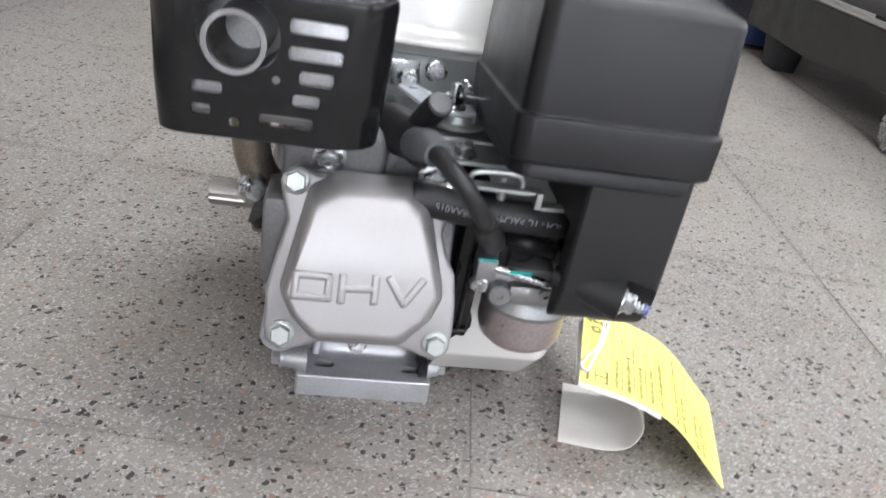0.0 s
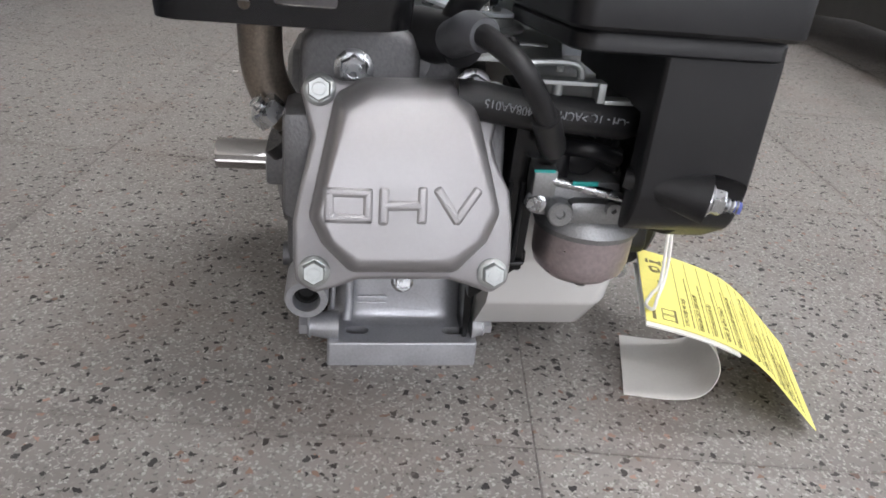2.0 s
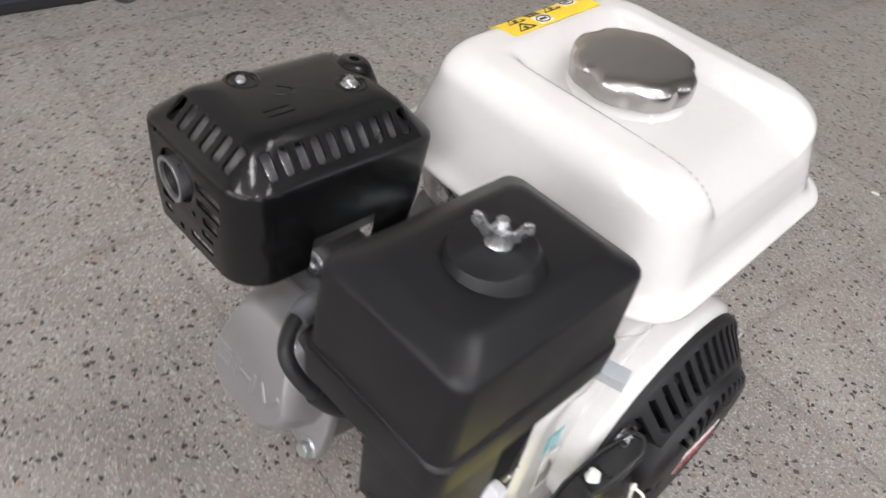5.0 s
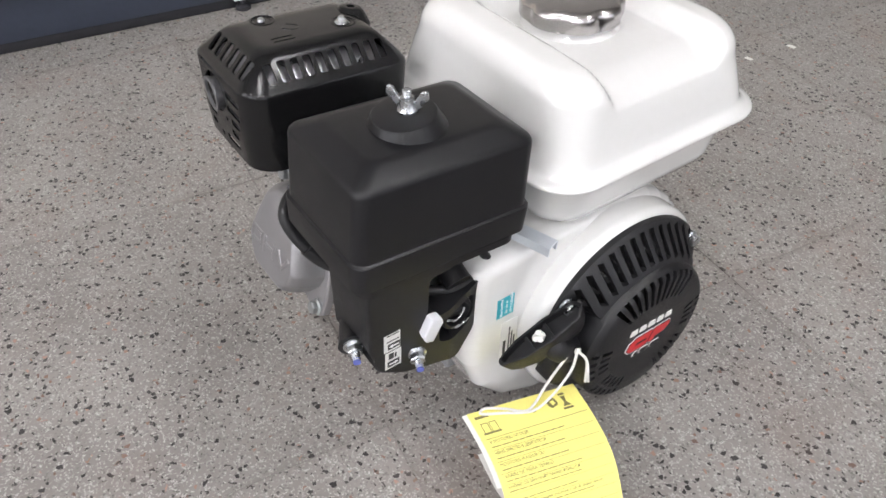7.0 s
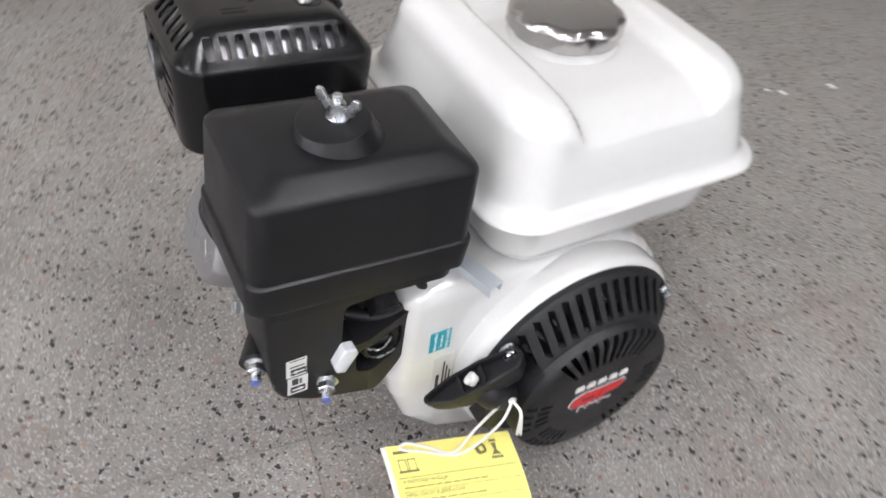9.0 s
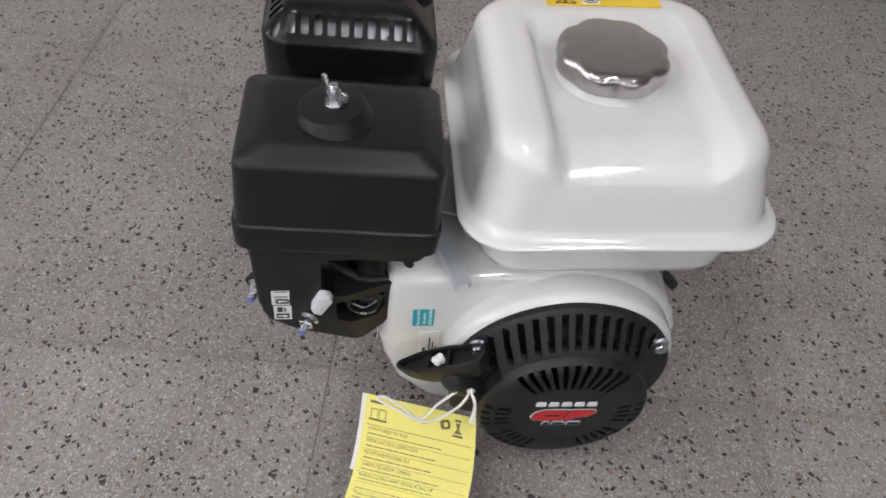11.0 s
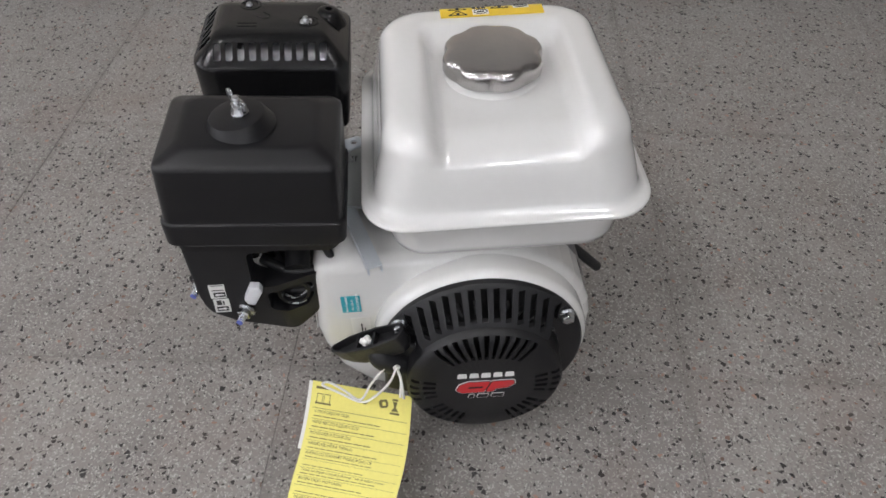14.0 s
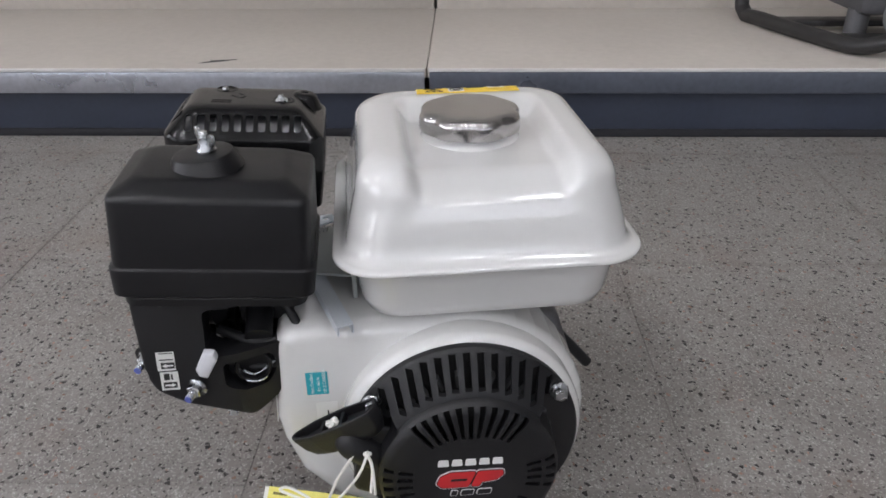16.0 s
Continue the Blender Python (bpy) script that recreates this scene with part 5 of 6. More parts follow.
def hood(y, z, r, x, low, n=96):
    """A ring that stands at x under the slotted hood, between its two upper corners, and at low over the flat plate."""
    out = ring(y, z, r, x, n)
    for i, p in enumerate(out):
        if not 41 <= 360 * i / n <= 139:
            p.x = low
    return out


outer = [ring(0.106, 0.104, 0.0870, 0.1840), hood(0.106, 0.104, 0.0870, 0.1900, 0.1885), hood(0.106, 0.1038, 0.0855, 0.1925, 0.1900), hood(0.106, 0.103, 0.0815, 0.1955, 0.1908), hood(DC, DZ + 0.001, 0.0700, 0.2105, 0.1915), hood(DC, DZ, DR + 0.001, 0.2122, 0.1925),
         hood(DC, DZ, DR + 0.0005, 0.2140, 0.1985), ring(DC, DZ, DR - 0.0005, 0.2160), ring(DC, DZ, DR - 0.0030, 0.2195), ring(DC, DZ, DR - 0.0065, 0.2212), ring(DC, DZ, 0.045, 0.2222), ring(DC, DZ, 0.002, 0.2224)]
inner = [[p + V((-0.0026, 0, 0)) for p in r] for r in outer]
inner = [[V((p.x, DC + (p.y - DC) * 0.972, DZ + (p.z - DZ) * 0.972)) for p in r] for r in inner]
bm = BM()
loft(bm, outer, (False, True))
loft(bm, inner, (False, True))
bm.verts.ensure_lookup_table()
k, n_in = 96, len(outer) * 96
for i in range(k):
    j = (i + 1) % k
    bm.faces.new((bm.verts[i], bm.verts[n_in + i], bm.verts[n_in + j], bm.verts[j]))
knife = BM()
KP = plane((0, DC, DZ), (0, 1, 0), (0, 0, 1))


def ray_slot(angle, r0, r1, w0, w1, x0=0.15, x1=0.25, lean=0.0):
    d = V((math.cos(radians(angle)), math.sin(radians(angle))))
    n = V((-d.y, d.x))
    e = n * math.tan(radians(lean)) * (r1 - r0)
    slab(knife, [d * r0 - n * w0, d * r0 + n * w0, d * r1 + e + n * w1, d * r1 + e - n * w1][::1], KP, x0, x1)


# tall grille slots over the disc: nearly upright, on the cone
for k in range(13):
    y = -0.0555 + 0.00925 * k
    z0 = math.sqrt(max(0.0712 ** 2 - y * y, 0))
    z1 = math.sqrt(0.0875 ** 2 - (y * 1.12) ** 2) + 0.0045 if abs(y * 1.12) < 0.0875 else z0
    z0 = max(z0, 0.045)
    if z1 - z0 > 0.006:
        f = 1.10
        slab(knife, [V((y - 0.0026, z0)), V((y + 0.0026, z0)), V((y * f + 0.0026, z1)), V((y * f - 0.0026, z1))], KP, 0.15, 0.25)
# radial slots in the disc
for k in range(11):
    ray_slot(90 + 7.7 * (k - 5), 0.0385 + 0.0007 * abs(k - 5), 0.0645, 0.0014, 0.0023)
for mid, cnt in ((180, 4), (0, 4), (228, 5), (312, 5)):
    for k in range(cnt):
        a = mid + (k - (cnt - 1) / 2) * 8.4
        ray_slot(a, 0.042, 0.0530, 0.0015, 0.0019)
        ray_slot(a, 0.0560, 0.0635, 0.0018, 0.0022)
recoil = part("recoil_cover", cut(bm, knife), BLACK_GRAINED, engine, "black moulded recoil starter cover with cooling slots", 30)
# an added near-black disc gives the shade seen through the slots
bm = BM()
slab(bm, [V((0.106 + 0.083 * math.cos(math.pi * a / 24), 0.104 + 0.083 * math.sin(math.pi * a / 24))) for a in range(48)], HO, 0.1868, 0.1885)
part("dark_backing", bm, DARK, recoil, "black disc standing in for the shade behind the slots")
for k in range(30):
    bm = BM()
    a = radians(12 * k)
    d, n = V((0, math.cos(a), math.sin(a))), V((0, -math.sin(a), math.cos(a)))
    o = V((0.1886, 0.106, 0.104))
    loft(bm, [[o + d * r + n * s + V((x, 0, 0)) for r, s in ((0.055, -0.001), (0.066, -0.001), (0.066, 0.001), (0.055, 0.001))] for x in (0, 0.006)])
    part("screen_bar", bm, DARK_CAST, recoil)
# fixing bolts on the flat plate
for y, z in ((0.038, 0.148), (0.176, 0.146)):
    bm = BM()
    bolt(bm, (0.1908, y, z), (1, 0, 0), 0.0050, 0.0055, True)
    part("cover_bolt", bm, ZINC, recoil)
# badge: plain shapes for the maker's mark
bm = BM()
BD = plane((0.2224, DC, DZ), (0, 1, -0.03), (0, 0.03, 1))
bx = -0.0245
for wdt in (0.0085, 0.0082, 0.0085, 0.0082, 0.0082):
    slab(bm, rounded([(bx, 0.0145), (bx + wdt, 0.0145), (bx + wdt - 0.0008, 0.0205), (bx + 0.0008, 0.0205)], 0.0012), BD, 0.0, 0.0005)
    bx += wdt + 0.0015
part("badge_bar", bm, WHITE_PRINT, recoil, "row of white badge shapes")
BADGE = [[(-0.0245, -0.0020), (-0.0205, -0.0062), (-0.0015, -0.0062), (0.0012, 0.0010), (0.0040, 0.0085), (-0.0150, 0.0085), (-0.0220, 0.0048)],
         [(0.0002, -0.0062), (0.0068, -0.0062), (0.0082, -0.0022), (0.0190, -0.0008), (0.0238, 0.0040), (0.0236, 0.0085), (0.0052, 0.0085)]]
for name, grow, high, m, lab in (("badge_outline", -0.0013, 0.0004, WHITE_PRINT, ""), ("badge_shadow", -0.0007, 0.0006, BLACK_GRAINED, ""), ("badge_red", 0.0, 0.0008, RED, "slanted red badge shape")):
    bm = BM()
    for o in BADGE:
        slab(bm, offset(rounded(o, 0.0022), grow), BD, 0.0, high)
    part(name, bm, m, recoil, lab)
bm = BM()
for a0, a1, b0, b1 in ((-0.0150, -0.0030, 0.0000, 0.0022),):
    k = 0.35
    slab(bm, rounded([(a0 + k * b0, b0), (a1 + k * b0, b0), (a1 + k * b1, b1), (a0 + k * b1, b1)], 0.0006), BD, 0.0, 0.0010)
part("badge_counter", bm, BLACK_GRAINED, recoil)
for c, m, d in ((0.0, WHITE_PRINT, 0.0004), (0.0006, BLACK_GRAINED, 0.0006)):
    bm = BM()
    for a0, a1 in ((-0.0150, -0.0095), (-0.0075, 0.0025), (0.0045, 0.0155)):
        o = rounded([(a0, -0.0150), (a1, -0.0150), (a1 + 0.0012, -0.0092), (a0 + 0.0012, -0.0092)], 0.0016)
        slab(bm, offset(o, c), BD, 0.0, d)
    part("badge_figure", bm, m, recoil, "outlined badge shapes" if c == 0 else "")
# pull grip with its rope
GA, GB = V((0.188, -0.022, 0.119)), V((0.2025, 0.0415, 0.158))
gd = (GB - GA).normalized()
L = (GB - GA).length
gn = V((-0.06, -0.43, 0.90))
gn = (gn - gd * gd.dot(gn)).normalized()
gp = plane(GA, gd, gn.cross(gd))
leaf = rounded([(0.0, -0.0030), (L * 0.25, -0.0098), (L * 0.6, -0.0115), (L * 0.92, -0.0088), (L, -0.001), (L * 0.96, 0.0068), (L * 0.6, 0.0096), (L * 0.25, 0.0080), (0.0, 0.0026)], 0.004, 5)
bm = BM()
loft(bm, [[gp(L / 2 + (p[0] - L / 2) * (1 - d), p[1] * (1 - 1.6 * d), c) for p in leaf] for c, d in ((-0.0235, 0.30), (-0.0215, 0.20), (-0.0140, 0.07), (-0.0040, 0.010), (-0.0008, 0.0), (0.0, 0.01), (0.0003, 0.03))])
dip = BM()
slab(dip, [V((L / 2 + (p[0] - L / 2) * 0.93, p[1] * 0.76)) for p in leaf], gp, -0.0065, 0.01)
grip = part("pull_grip", cut(bm, dip, False), BLACK_GRAINED, engine, "black moulded pull grip with a hollow back")
bm = BM()
for k in range(5):
    a = 2.4 * k
    lathe(bm, gp(L * 0.47 + 0.0022 * math.cos(a), 0.0022 * math.sin(a), -0.0040 + 0.0006 * k), gn + V((0.3 * math.cos(a), 0.3 * math.sin(a), 0)), [(0.0012, -0.0026), (0.0028, -0.001), (0.0030, 0.001), (0.0012, 0.0026)], 10)
part("rope_knot", bm, STRING, grip, "white knot of the starter rope")
for s_ in (-1, 1):
    bm = BM()
    slab(bm, rect(0.0012, 0.0065, 0.0004, L * 0.47 + s_ * 0.0085, -0.0004), gp, -0.0066, -0.0015)
    part("inner_web", bm, BLACK_GRAINED, grip)
bm = BM()
tube(bm, [gp(L * 0.55, -0.001, -0.012), (0.203, 0.022, 0.122), (0.199, 0.038, 0.108)], 0.008, 16, radii=lambda t: 0.0095 + 0.003 * t)
slab(bm, rounded([(0.020, 0.075), (0.052, 0.060), (0.060, 0.130), (0.030, 0.140)], 0.008), HO, 0.184, 0.203, 0.004)
part("rope_guide", bm, BLACK_GRAINED, recoil, "black rope guide beside the disc")

# black drain tube at the crankcase's rear
bm = BM()
tube(bm, [(0.098, 0.195, 0.135), (0.096, 0.214, 0.112), (0.093, 0.229, 0.093)], 0.0048, 12)
part("drain_tube", bm, RUBBER, engine, "black rubber drain tube")

# fuel tank: flanged lower and upper halves, channelled top, scalloped cap
TC, TH = (0.0757, 0.1264), (0.1137, 0.1094)


def tank_ring(z, d, r):
    pts = rect(TH[0] - d, TH[1] - d, max(r, 0.002), seg=14)
    out = []
    for i, p in enumerate(pts):
        out.append(V((TC[0] + p.x, TC[1] + p.y, z)))
        if i % 15 == 14:                    # the straight sides are finely divided, to be shaped afterwards
            q = pts[(i + 1) % len(pts)]
            for k in range(1, 32):
                m = p.lerp(q, k / 32)
                out.append(V((TC[0] + m.x, TC[1] + m.y, z)))
    return out


def smooth(a, b, x):
    t = min(max((x - a) / (b - a), 0), 1)
    return t * t * (3 - 2 * t)


TANK_FRONT = TC[0] + TH[0] - 0.0106


def shoulder(x, reach, top, power, low=0.264):
    """Height of a level surface that bends down into the front over a given reach."""
    f = min(max((x - TANK_FRONT + reach) / reach, 0), 1)
    return low + (top - low) * max(1 - f ** power, 0) ** (1 / power)


def soft_min(a, b, k=0.004):
    h = max(k - abs(a - b), 0) / k
    return min(a, b) - h * h * k * 0.25


def tank_top(p):
    """Rounds the front shoulder and sinks the wide channel that runs from behind the cap over the front."""
    if p.z < 0.2635:
        return p.copy()
    side = 1 - smooth(0.047, 0.060, abs(p.y - 0.1275))
    back = smooth(0.012, 0.042, p.x) * (1 - 0.25 * smooth(0.155, 0.180, p.x))
    ridge = soft_min(p.z, shoulder(p.x, 0.052, 0.3200, 2.7))
    floor_ = soft_min(ridge, shoulder(p.x, 0.042, 0.3050, 2.1))
    q = p.copy()
    q.z = max(ridge + (floor_ - ridge) * side * back, 0.2632)
    return q


rows = [(0.2495, 0.0090, 0.030), (0.2495, 0.0006, 0.036), (0.2503, 0.0, 0.036), (0.2520, 0.0, 0.036), (0.2530, 0.0008, 0.036), (0.2536, 0.0040, 0.034), (0.2552, 0.0075, 0.032), (0.2595, 0.0102, 0.030), (0.2680, 0.0116, 0.030)]
rows += [(0.2680 + 0.0068 * i, 0.0116 + 0.0017 * i, 0.030) for i in range(1, 5)]
for i in range(1, 9):
    a = radians(90 * i / 8)
    rows.append((0.2952 + 0.0215 * math.sin(a), 0.0184 + 0.017 * (1 - math.cos(a)), 0.031))
for i in range(1, 25):
    rows.append((0.3167 + 0.0026 * math.sin(radians(90 * i / 24)), 0.0354 + 0.00290 * i, max(0.030 - 0.00108 * i, 0.003)))
rings = [[tank_top(p) for p in tank_ring(*r)] for r in rows]
bm = BM()
loft(bm, rings, (False, True))
loft(bm, [tank_ring(0.2494, 0.0088, 0.030), tank_ring(0.2480, 0.0125, 0.029), tank_ring(0.2420, 0.0145, 0.028), tank_ring(0.2140, 0.0180, 0.030), tank_ring(0.2060, 0.0205, 0.029), tank_ring(0.2024, 0.0255, 0.026), tank_ring(0.2014, 0.033, 0.022)])
tank = part("fuel_tank", bm, WHITE_PAINT, engine, "glossy white flanged fuel tank with a channelled top", 70)
CAP = V((0.0730, 0.1240, 0.0))
bm = BM()
n = 180


def cap_ring(r, z, k):
    out = []
    for i in range(n):
        a = 2 * math.pi * i / n
        flute = (0.5 + 0.5 * math.cos(8 * a + 1.3)) ** 2
        out.append(V((CAP.x + (r - k * flute) * math.cos(a), CAP.y + (r - k * flute) * math.sin(a), z)))
    return out


loft(bm, [cap_ring(0.0300, 0.3085, 0), cap_ring(0.0345, 0.3100, 0), cap_ring(0.0384, 0.3115, 0.0015), cap_ring(0.0392, 0.3130, 0.0026), cap_ring(0.0392, 0.3205, 0.0030), cap_ring(0.0386, 0.3228, 0.0030), cap_ring(0.0370, 0.3248, 0.0024),
          cap_ring(0.0345, 0.3259, 0.0013), cap_ring(0.0315, 0.3265, 0.0006), cap_ring(0.0300, 0.3267, 0), cap_ring(0.0200, 0.3272, 0), cap_ring(0.001, 0.3274, 0)])
part("fuel_cap", bm, CHROME, tank, "polished metal fuel cap with a fluted edge", 40)
bm = BM()
lathe(bm, (CAP.x, CAP.y, 0.294), (0, 0, 1), [(0.040, 0.008), (0.0365, 0.0125), (0.0345, 0.0145), (0.0335, 0.016), (0.028, 0.016)], 48)
part("filler_neck", bm, WHITE_PAINT, tank)
# warning label, bent over the rear shoulder
bm = BM()


def label_at(a, b, c):
    """a along the label (towards the far side), b across it, on the tank's skin."""
    x, y = -0.0125 + b, 0.089 + a
    d = x - (TC[0] - TH[0])
    k = max(i for i, r in enumerate(rows) if r[1] <= d and i > 2)
    p, q = rows[k], rows[min(k + 1, len(rows) - 1)]
    f = (d - p[1]) / max(q[1] - p[1], 1e-6)
    return tank_top(V((x, y, p[0] + (q[0] - p[0]) * f))) + V((-c * 0.35, 0, c))


def label_bar(bm, a0, b0, a1, b1, c0, c1, steps=6):
    rows_ = [b0 + (b1 - b0) * i / steps for i in range(steps + 1)]
    top = [bm.verts.new(label_at(a0, b, c1)) for b in rows_], [bm.verts.new(label_at(a1, b, c1)) for b in rows_]
    low = [bm.verts.new(label_at(a0, b, c0)) for b in rows_], [bm.verts.new(label_at(a1, b, c0)) for b in rows_]
    for i in range(steps):
        bm.faces.new((top[0][i], top[1][i], top[1][i + 1], top[0][i + 1]))
        bm.faces.new((low[0][i], low[0][i + 1], low[1][i + 1], low[1][i]))
        bm.faces.new((top[0][i], top[0][i + 1], low[0][i + 1], low[0][i]))
        bm.faces.new((top[1][i + 1], top[1][i], low[1][i], low[1][i + 1]))
    bm.faces.new((top[0][0], low[0][0], low[1][0], top[1][0]))
    bm.faces.new((top[0][-1], top[1][-1], low[1][-1], low[0][-1]))


label_bar(bm, 0, 0, 0.086, 0.0215, 0.0003, 0.0010)
warn = part("warning_label", bm, YELLOW_LABEL, tank, "yellow warning label with black symbols")
for a, b, r in ((0.0335, 0.0150, 0.0066), (0.0680, 0.0062, 0.0066)):
    bm = BM()
    label_bar(bm, a - r, b - r * 0.7, a + r, b + r * 0.7, 0.0010, 0.0013, 3)
    part("symbol_ground", bm, WHITE_PRINT, warn)
bm = BM()
for a, b in ((0.0145, 0.0062), (0.0145, 0.0158), (0.0500, 0.0062)):
    for i in range(4):
        w = 0.0075 * (1 - i / 4)
        if i in (0, 3):
            label_bar(bm, a - w, b + 0.0038 - 0.0022 * i, a + w, b + 0.0030 - 0.0022 * i, 0.0010, 0.0013, 1)
    for s in (-1, 1):
        p0, p1 = label_at(a + s * 0.0075, b + 0.0034, 0.0012), label_at(a, b - 0.0040, 0.0012)
        rod(bm, p0, p1, 0.0004, 6)
    label_bar(bm, a - 0.0014, b - 0.0004, a + 0.0014, b + 0.0026, 0.0010, 0.0013, 1)
for a in (0.027, 0.031, 0.035):
    label_bar(bm, a, 0.003, a + 0.003, 0.0085, 0.0010, 0.0013, 1)
for a, b in ((0.0335, 0.0150), (0.0680, 0.0062)):
    loop = [label_at(a + 0.0056 * math.cos(t * math.pi / 8), b + 0.0038 * math.sin(t * math.pi / 8), 0.0014) for t in range(17)]
    tube(bm, loop, 0.0004, 6, 1)
    label_bar(bm, a - 0.003, b - 0.0012, a + 0.003, b + 0.001, 0.0013, 0.0015, 1)
part("symbol", bm, BLACK_INK, warn)

# ---- the tag hung on the grip ----
tag = thing("warning_tag", (0.20, 0.0, 0.0), "yellow paper warning tag with white pages, hung by string", "tag")
W, LD = V((0.287, 0.958, 0)).normalized(), V((0.960, -0.225, 0)).normalized()
T0 = V((0.181, -0.045, 0))
TAG = spline([(0.0, 0, 0.0640), (0.030, 0, 0.0575), (0.058, 0, 0.0490), (0.078, 0, 0.0375), (0.0975, 0, 0.0205), (0.1145, 0, 0.0050)], 6)
WIDE = 0.092


def tag_at(s, w, c=0.0):
    """A point of the tag's face: s down its length, w across, c above it."""
    k = min(max(s / 0.122, 0), 1) * (len(TAG) - 1)
    i = min(int(k), len(TAG) - 2)
    p = TAG[i].lerp(TAG[i + 1], k - i)
    t = (TAG[i + 1] - TAG[i]).normalized()
    return T0 + LD * (p.x - t.z * c) + W * (w + 0.004 * math.sin(s * 40)) + V((0, 0, p.z + t.x * c + 0.002 * w / WIDE))


def sheet(bm, at, s0, s1, w0, w1, c0, c1, ns, nw=2):
    g = [[[bm.verts.new(at(s0 + (s1 - s0) * i / ns, w0 + (w1 - w0) * j / nw, c)) for j in range(nw + 1)] for i in range(ns + 1)] for c in (c0, c1)]
    for i in range(ns):
        for j in range(nw):
            bm.faces.new((g[1][i][j], g[1][i + 1][j], g[1][i + 1][j + 1], g[1][i][j + 1]))
            bm.faces.new((g[0][i][j], g[0][i][j + 1], g[0][i + 1][j + 1], g[0][i + 1][j]))
    for i in range(ns):
        for j in (0, nw):
            bm.faces.new((g[0][i][j], g[0][i + 1][j], g[1][i + 1][j], g[1][i][j]))
    for j in range(nw):
        for i in (0, ns):
            bm.faces.new((g[0][i][j], g[1][i][j], g[1][i][j + 1], g[0][i][j + 1]))
    return bm


bm = BM()
sheet(bm, tag_at, 0.0, 0.122, 0.0, WIDE, 0.0, 0.0005, 30, 4)
card = part("yellow_sheet", bm, YELLOW, tag, "printed yellow sheet", 60)
bm = BM()
sheet(bm, tag_at, -0.0, 0.05, -0.0035, WIDE - 0.004, -0.0014, -0.0004, 12, 3)
part("white_page", bm, PAPER, tag, "white page under the yellow sheet", 60)
CURL = spline([(-0.002, 0, 0.0600), (0.025, 0, 0.0545), (0.042, 0, 0.0465), (0.0520, 0, 0.0335), (0.0535, 0, 0.0200), (0.047, 0, 0.0075), (0.030, 0, 0.0020), (0.000, 0, 0.0012)], 6)


def curl_at(s, w, c=0.0):
    k = min(max(s, 0), 1) * (len(CURL) - 1)
    i = min(int(k), len(CURL) - 2)
    p = CURL[i].lerp(CURL[i + 1], k - i)
    t = (CURL[i + 1] - CURL[i]).normalized()
    return T0 + LD * (p.x - t.z * c) + W * (w + 0.012) + V((0, 0, p.z + t.x * c))


bm = BM()
sheet(bm, curl_at, 0.0, 1.0, 0.0, 0.070, 0.0, 0.0005, 44, 3)
part("curled_page", bm, PAPER, tag, "white page curled under onto the floor", 60)
# what is printed on the tag
LINES = ["V MOTORJU NI OLJA", "НЯМА МАСЛО В ДВИГАТЕЛЯ", "MOOTORIS PUUDUB ÕLI", "VARIKLYJE NĖRA TEPALO", "KHÔNG CÓ SẴN NHỚT TRONG ĐỘNG CƠ", "", "Tidak terdapat minyak pelumas / oli di dalam mesin", "INGEN OLJE I MOTOREN", "", "INGEN OLJE I MOTOREN", "INGEN OLJA I MOTORN", ""]
bm = BM()
page = lambda a, b, c: tag_at(-b, a, c)
for i, words in enumerate(LINES):
    s = 0.0225 + 0.0076 * i
    if words:
        letters(bm, words, page, 0.005, -s, 0.0023, 0.0005, 0.0002, wide=min(0.0019 * len(words), 0.074))
part("tag_text", bm, INK, card, "dark printed words")
bm = BM()
for i in range(len(LINES)):
    s = 0.0225 + 0.0076 * i
    sheet(bm, tag_at, s + 0.0044, s + 0.0046, 0.003, WIDE - 0.003, 0.0005, 0.0007, 1, 1)
    x = 0.005
    while x < 0.066 - 0.004 * (i % 3):
        d = random.uniform(0.003, 0.008)
        sheet(bm, tag_at, s + 0.0020, s + 0.0026, x, x + d, 0.0005, 0.0007, 1, 1)
        x += d + 0.0012
sheet(bm, tag_at, 0.0190, 0.0193, 0.003, WIDE - 0.003, 0.0005, 0.0007, 1, 1)
sheet(bm, tag_at, 0.0035, 0.0052, 0.004, 0.015, 0.0005, 0.0007, 1, 1)
part("print_bar", bm, INK, card)
bm = BM()
for a0, s0, a1, s1 in ((0.0055, 0.0085, 0.0112, 0.0150), (0.0122, 0.0085, 0.0180, 0.0150)):
    sheet(bm, tag_at, s0, s0 + 0.0005, a0, a1, 0.0005, 0.0007, 1, 1)
    sheet(bm, tag_at, s1, s1 + 0.0012, a0 - 0.001, a1 + 0.001, 0.0005, 0.0007, 1, 1)
    for a in (a0, a1 - 0.0005):
        sheet(bm, tag_at, s0, s1, a, a + 0.0005, 0.0005, 0.0007, 1, 1)
part("manual_symbol", bm, INK, card, "open manual symbol")
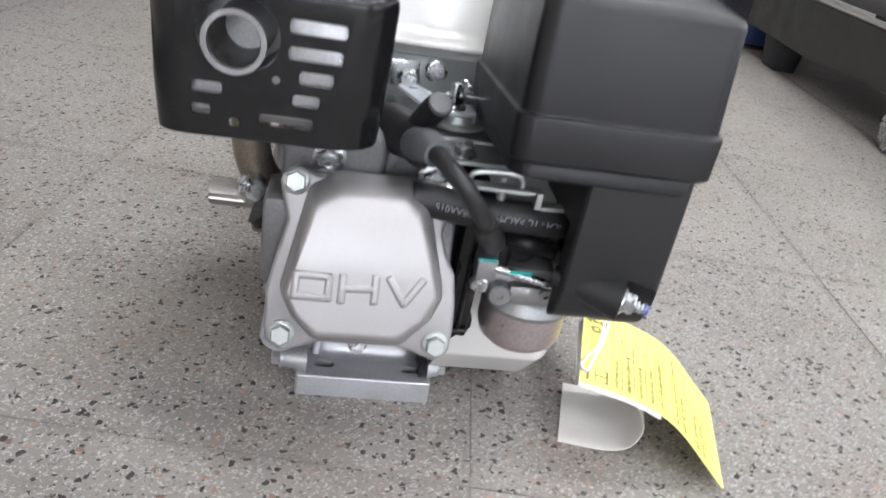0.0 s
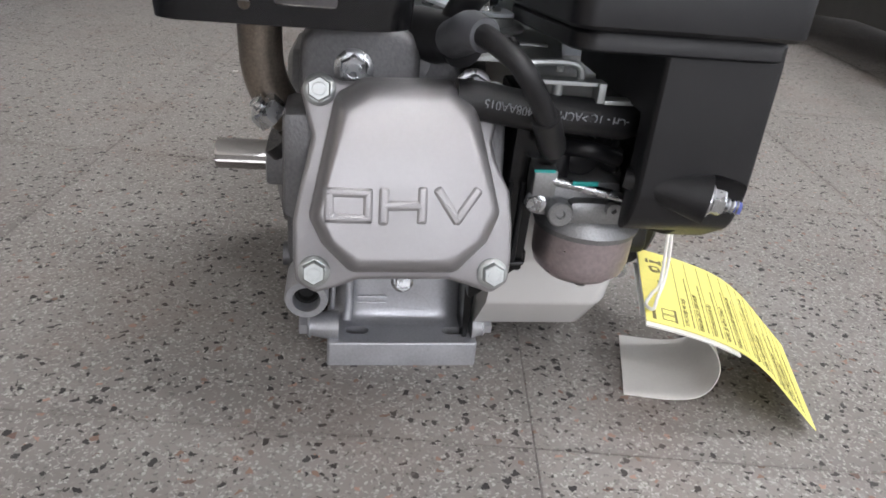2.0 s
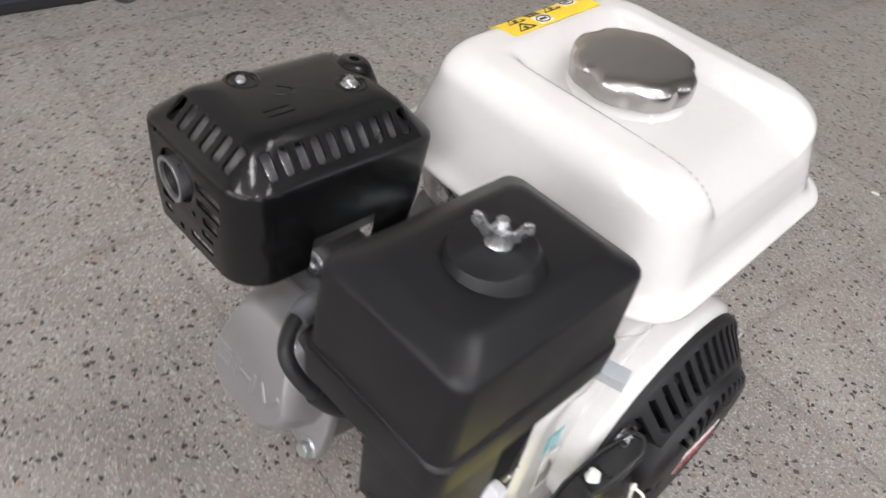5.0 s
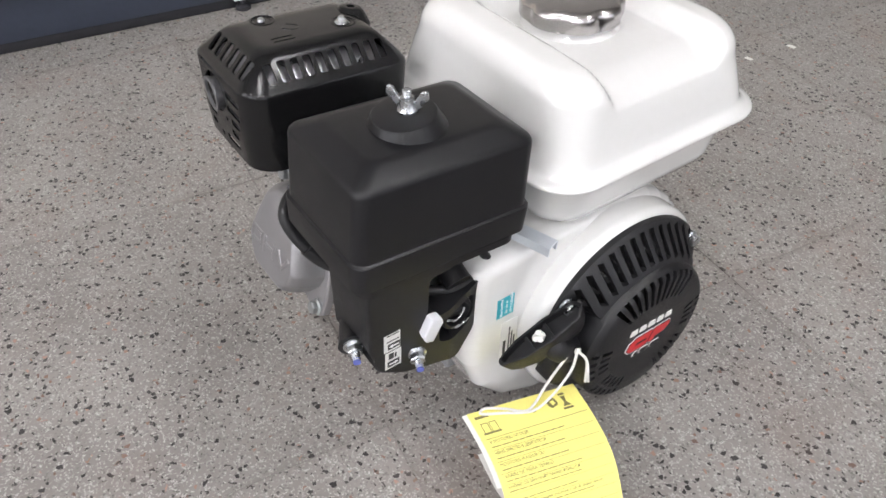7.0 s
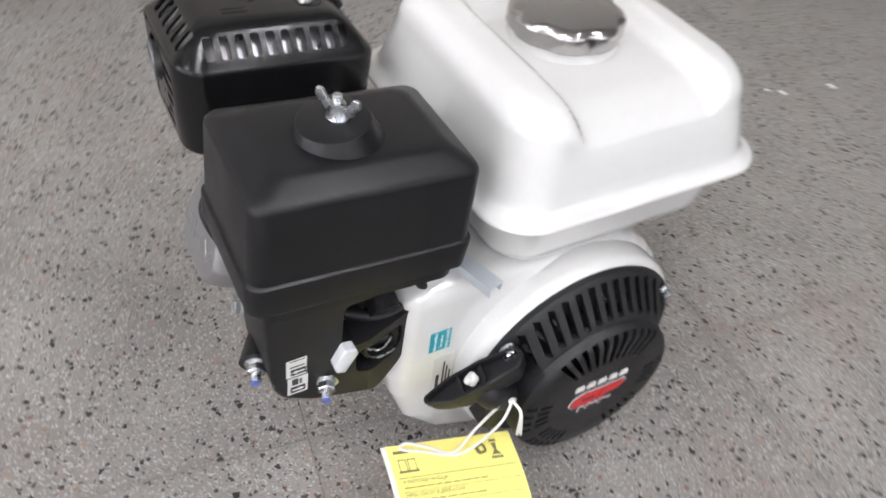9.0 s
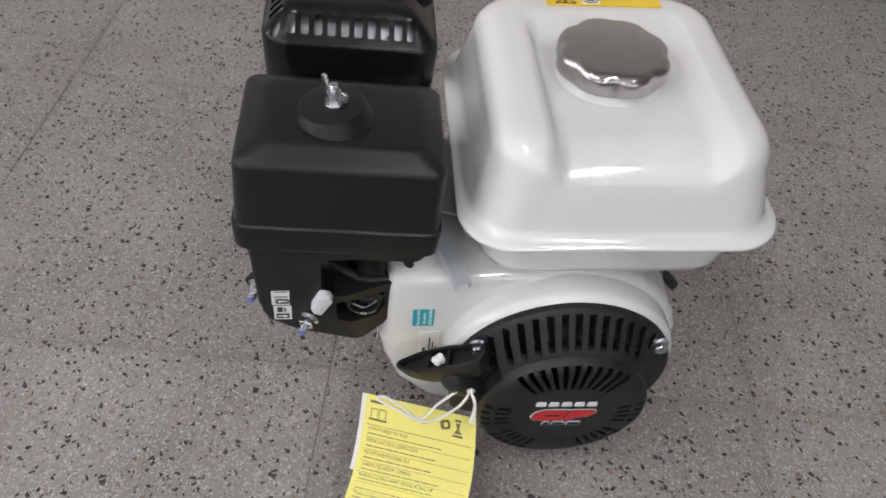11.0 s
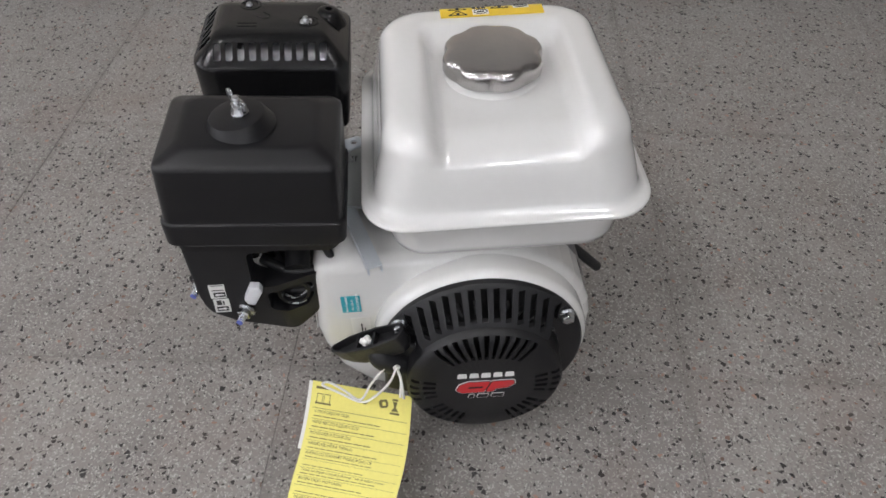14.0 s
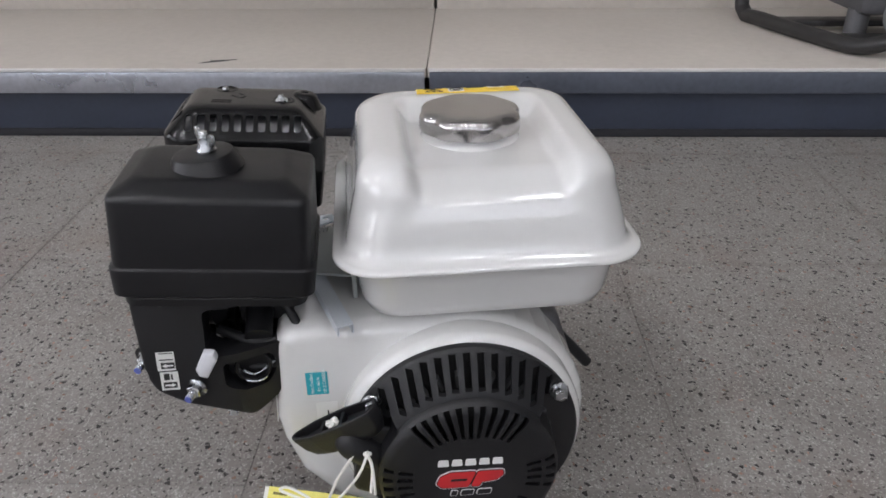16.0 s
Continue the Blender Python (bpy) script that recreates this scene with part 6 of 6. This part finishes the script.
# a tilted can and the funnel-shaped figure that it is emptied into
for name, shapes in (("can_symbol", [[(0.0625, 0.0075), (0.0640, 0.0060), (0.0690, 0.0050), (0.0705, 0.0062), (0.0712, 0.0095), (0.0700, 0.0108), (0.0650, 0.0118), (0.0636, 0.0108)]]),
                     ("funnel_symbol", [[(0.0752, 0.0038), (0.0795, 0.0038), (0.0802, 0.0052), (0.0745, 0.0052)], [(0.0755, 0.0060), (0.0792, 0.0060), (0.0782, 0.0100), (0.0808, 0.0128), (0.0740, 0.0128), (0.0765, 0.0100)], [(0.0730, 0.0136), (0.0815, 0.0136), (0.0815, 0.0150), (0.0730, 0.0150)]])):
    bm = BM()
    for o in shapes:
        loft(bm, [[tag_at(q, p, c) for p, q in o] for c in (0.0004, 0.0007)])
    part(name, bm, INK, card)
bm = BM()
loft(bm, [[tag_at(q, p, c) for p, q in ((0.0655, 0.0075), (0.0685, 0.0068), (0.0692, 0.0095), (0.0662, 0.0102))] for c in (0.0006, 0.0009)])
part("can_label", bm, YELLOW, card)
hole = tag_at(0.0095, 0.0500, 0.0004)
knot = V((0.214, 0.033, 0.121))
bm = BM()
tube(bm, [knot, (0.217, 0.026, 0.105), (0.215, 0.012, 0.083), hole + V((0.002, -0.003, 0.004)), tag_at(0.0065, 0.026, 0.003), tag_at(0.0030, 0.010, 0.003), tag_at(-0.004, 0.016, 0.002), tag_at(0.004, 0.030, 0.002), hole + V((-0.001, -0.004, 0.003)), (0.210, 0.010, 0.095), knot + V((-0.001, -0.010, -0.001))], 0.0011, 8)
part("string_loop", bm, STRING, tag, "thin white string loop")
bm = BM()
for e in ((0.2265, 0.037, 0.094), (0.2260, 0.034, 0.0955)):
    tube(bm, [knot, knot + V((0.008, 0.003, -0.006)), e], 0.0011, 8)
lathe(bm, knot, (0, 1, 0), [(0.001, -0.003), (0.0025, 0), (0.001, 0.003)], 10)
part("string_end", bm, STRING, tag)
bm = BM()
lathe(bm, hole, (-0.2, 0, 1), [(0.0024, 0), (0.0024, 0.0003), (0.0012, 0.0003)], 16)
part("punched_hole", bm, INK, card)

# ---- floor tiles: pieces of their own near the engine, one sheet of them further off ----
floor = bpy.data.objects["floor"]


def tile_bm(bm, x, y, g=0.0004):
    o = rect(TILE / 2 - g, TILE / 2 - g, 0.0012, x, y, 2)
    i = rect(TILE / 2 - g - 0.0006, TILE / 2 - g - 0.0006, 0.0010, x, y, 2)
    return loft(bm, [[V((*p, -0.0010)) for p in o], [V((*p, -0.0004)) for p in o], [V((*p, 0.0)) for p in i]], (False, True))


tile_mesh = finish(tile_bm(BM(), 0, 0), "tile", TERRAZZO, 20)
far = BM()
for i in range(-4, 12):
    for j in range(-11, 18):
        x, y = (i + 0.5) * TILE, (j + 0.5) * TILE
        if x < ROOM_X0 - 0.2 or x > ROOM_X1 + 0.2:
            continue
        if -3 <= i <= 5 and -5 <= j <= 7:
            ob = new("tile", tile_mesh)
            ob.parent = floor
            ob.matrix_parent_inverse = Matrix()
            ob.location = (x, y, random.uniform(-0.0002, 0.0))
        else:
            tile_bm(far, x, y)
rest = new("tile_field", finish(far, "tile_field", TERRAZZO, 20))
rest.parent = floor
tagged(rest, "terrazzo tiles further off", "", "", "stuff")
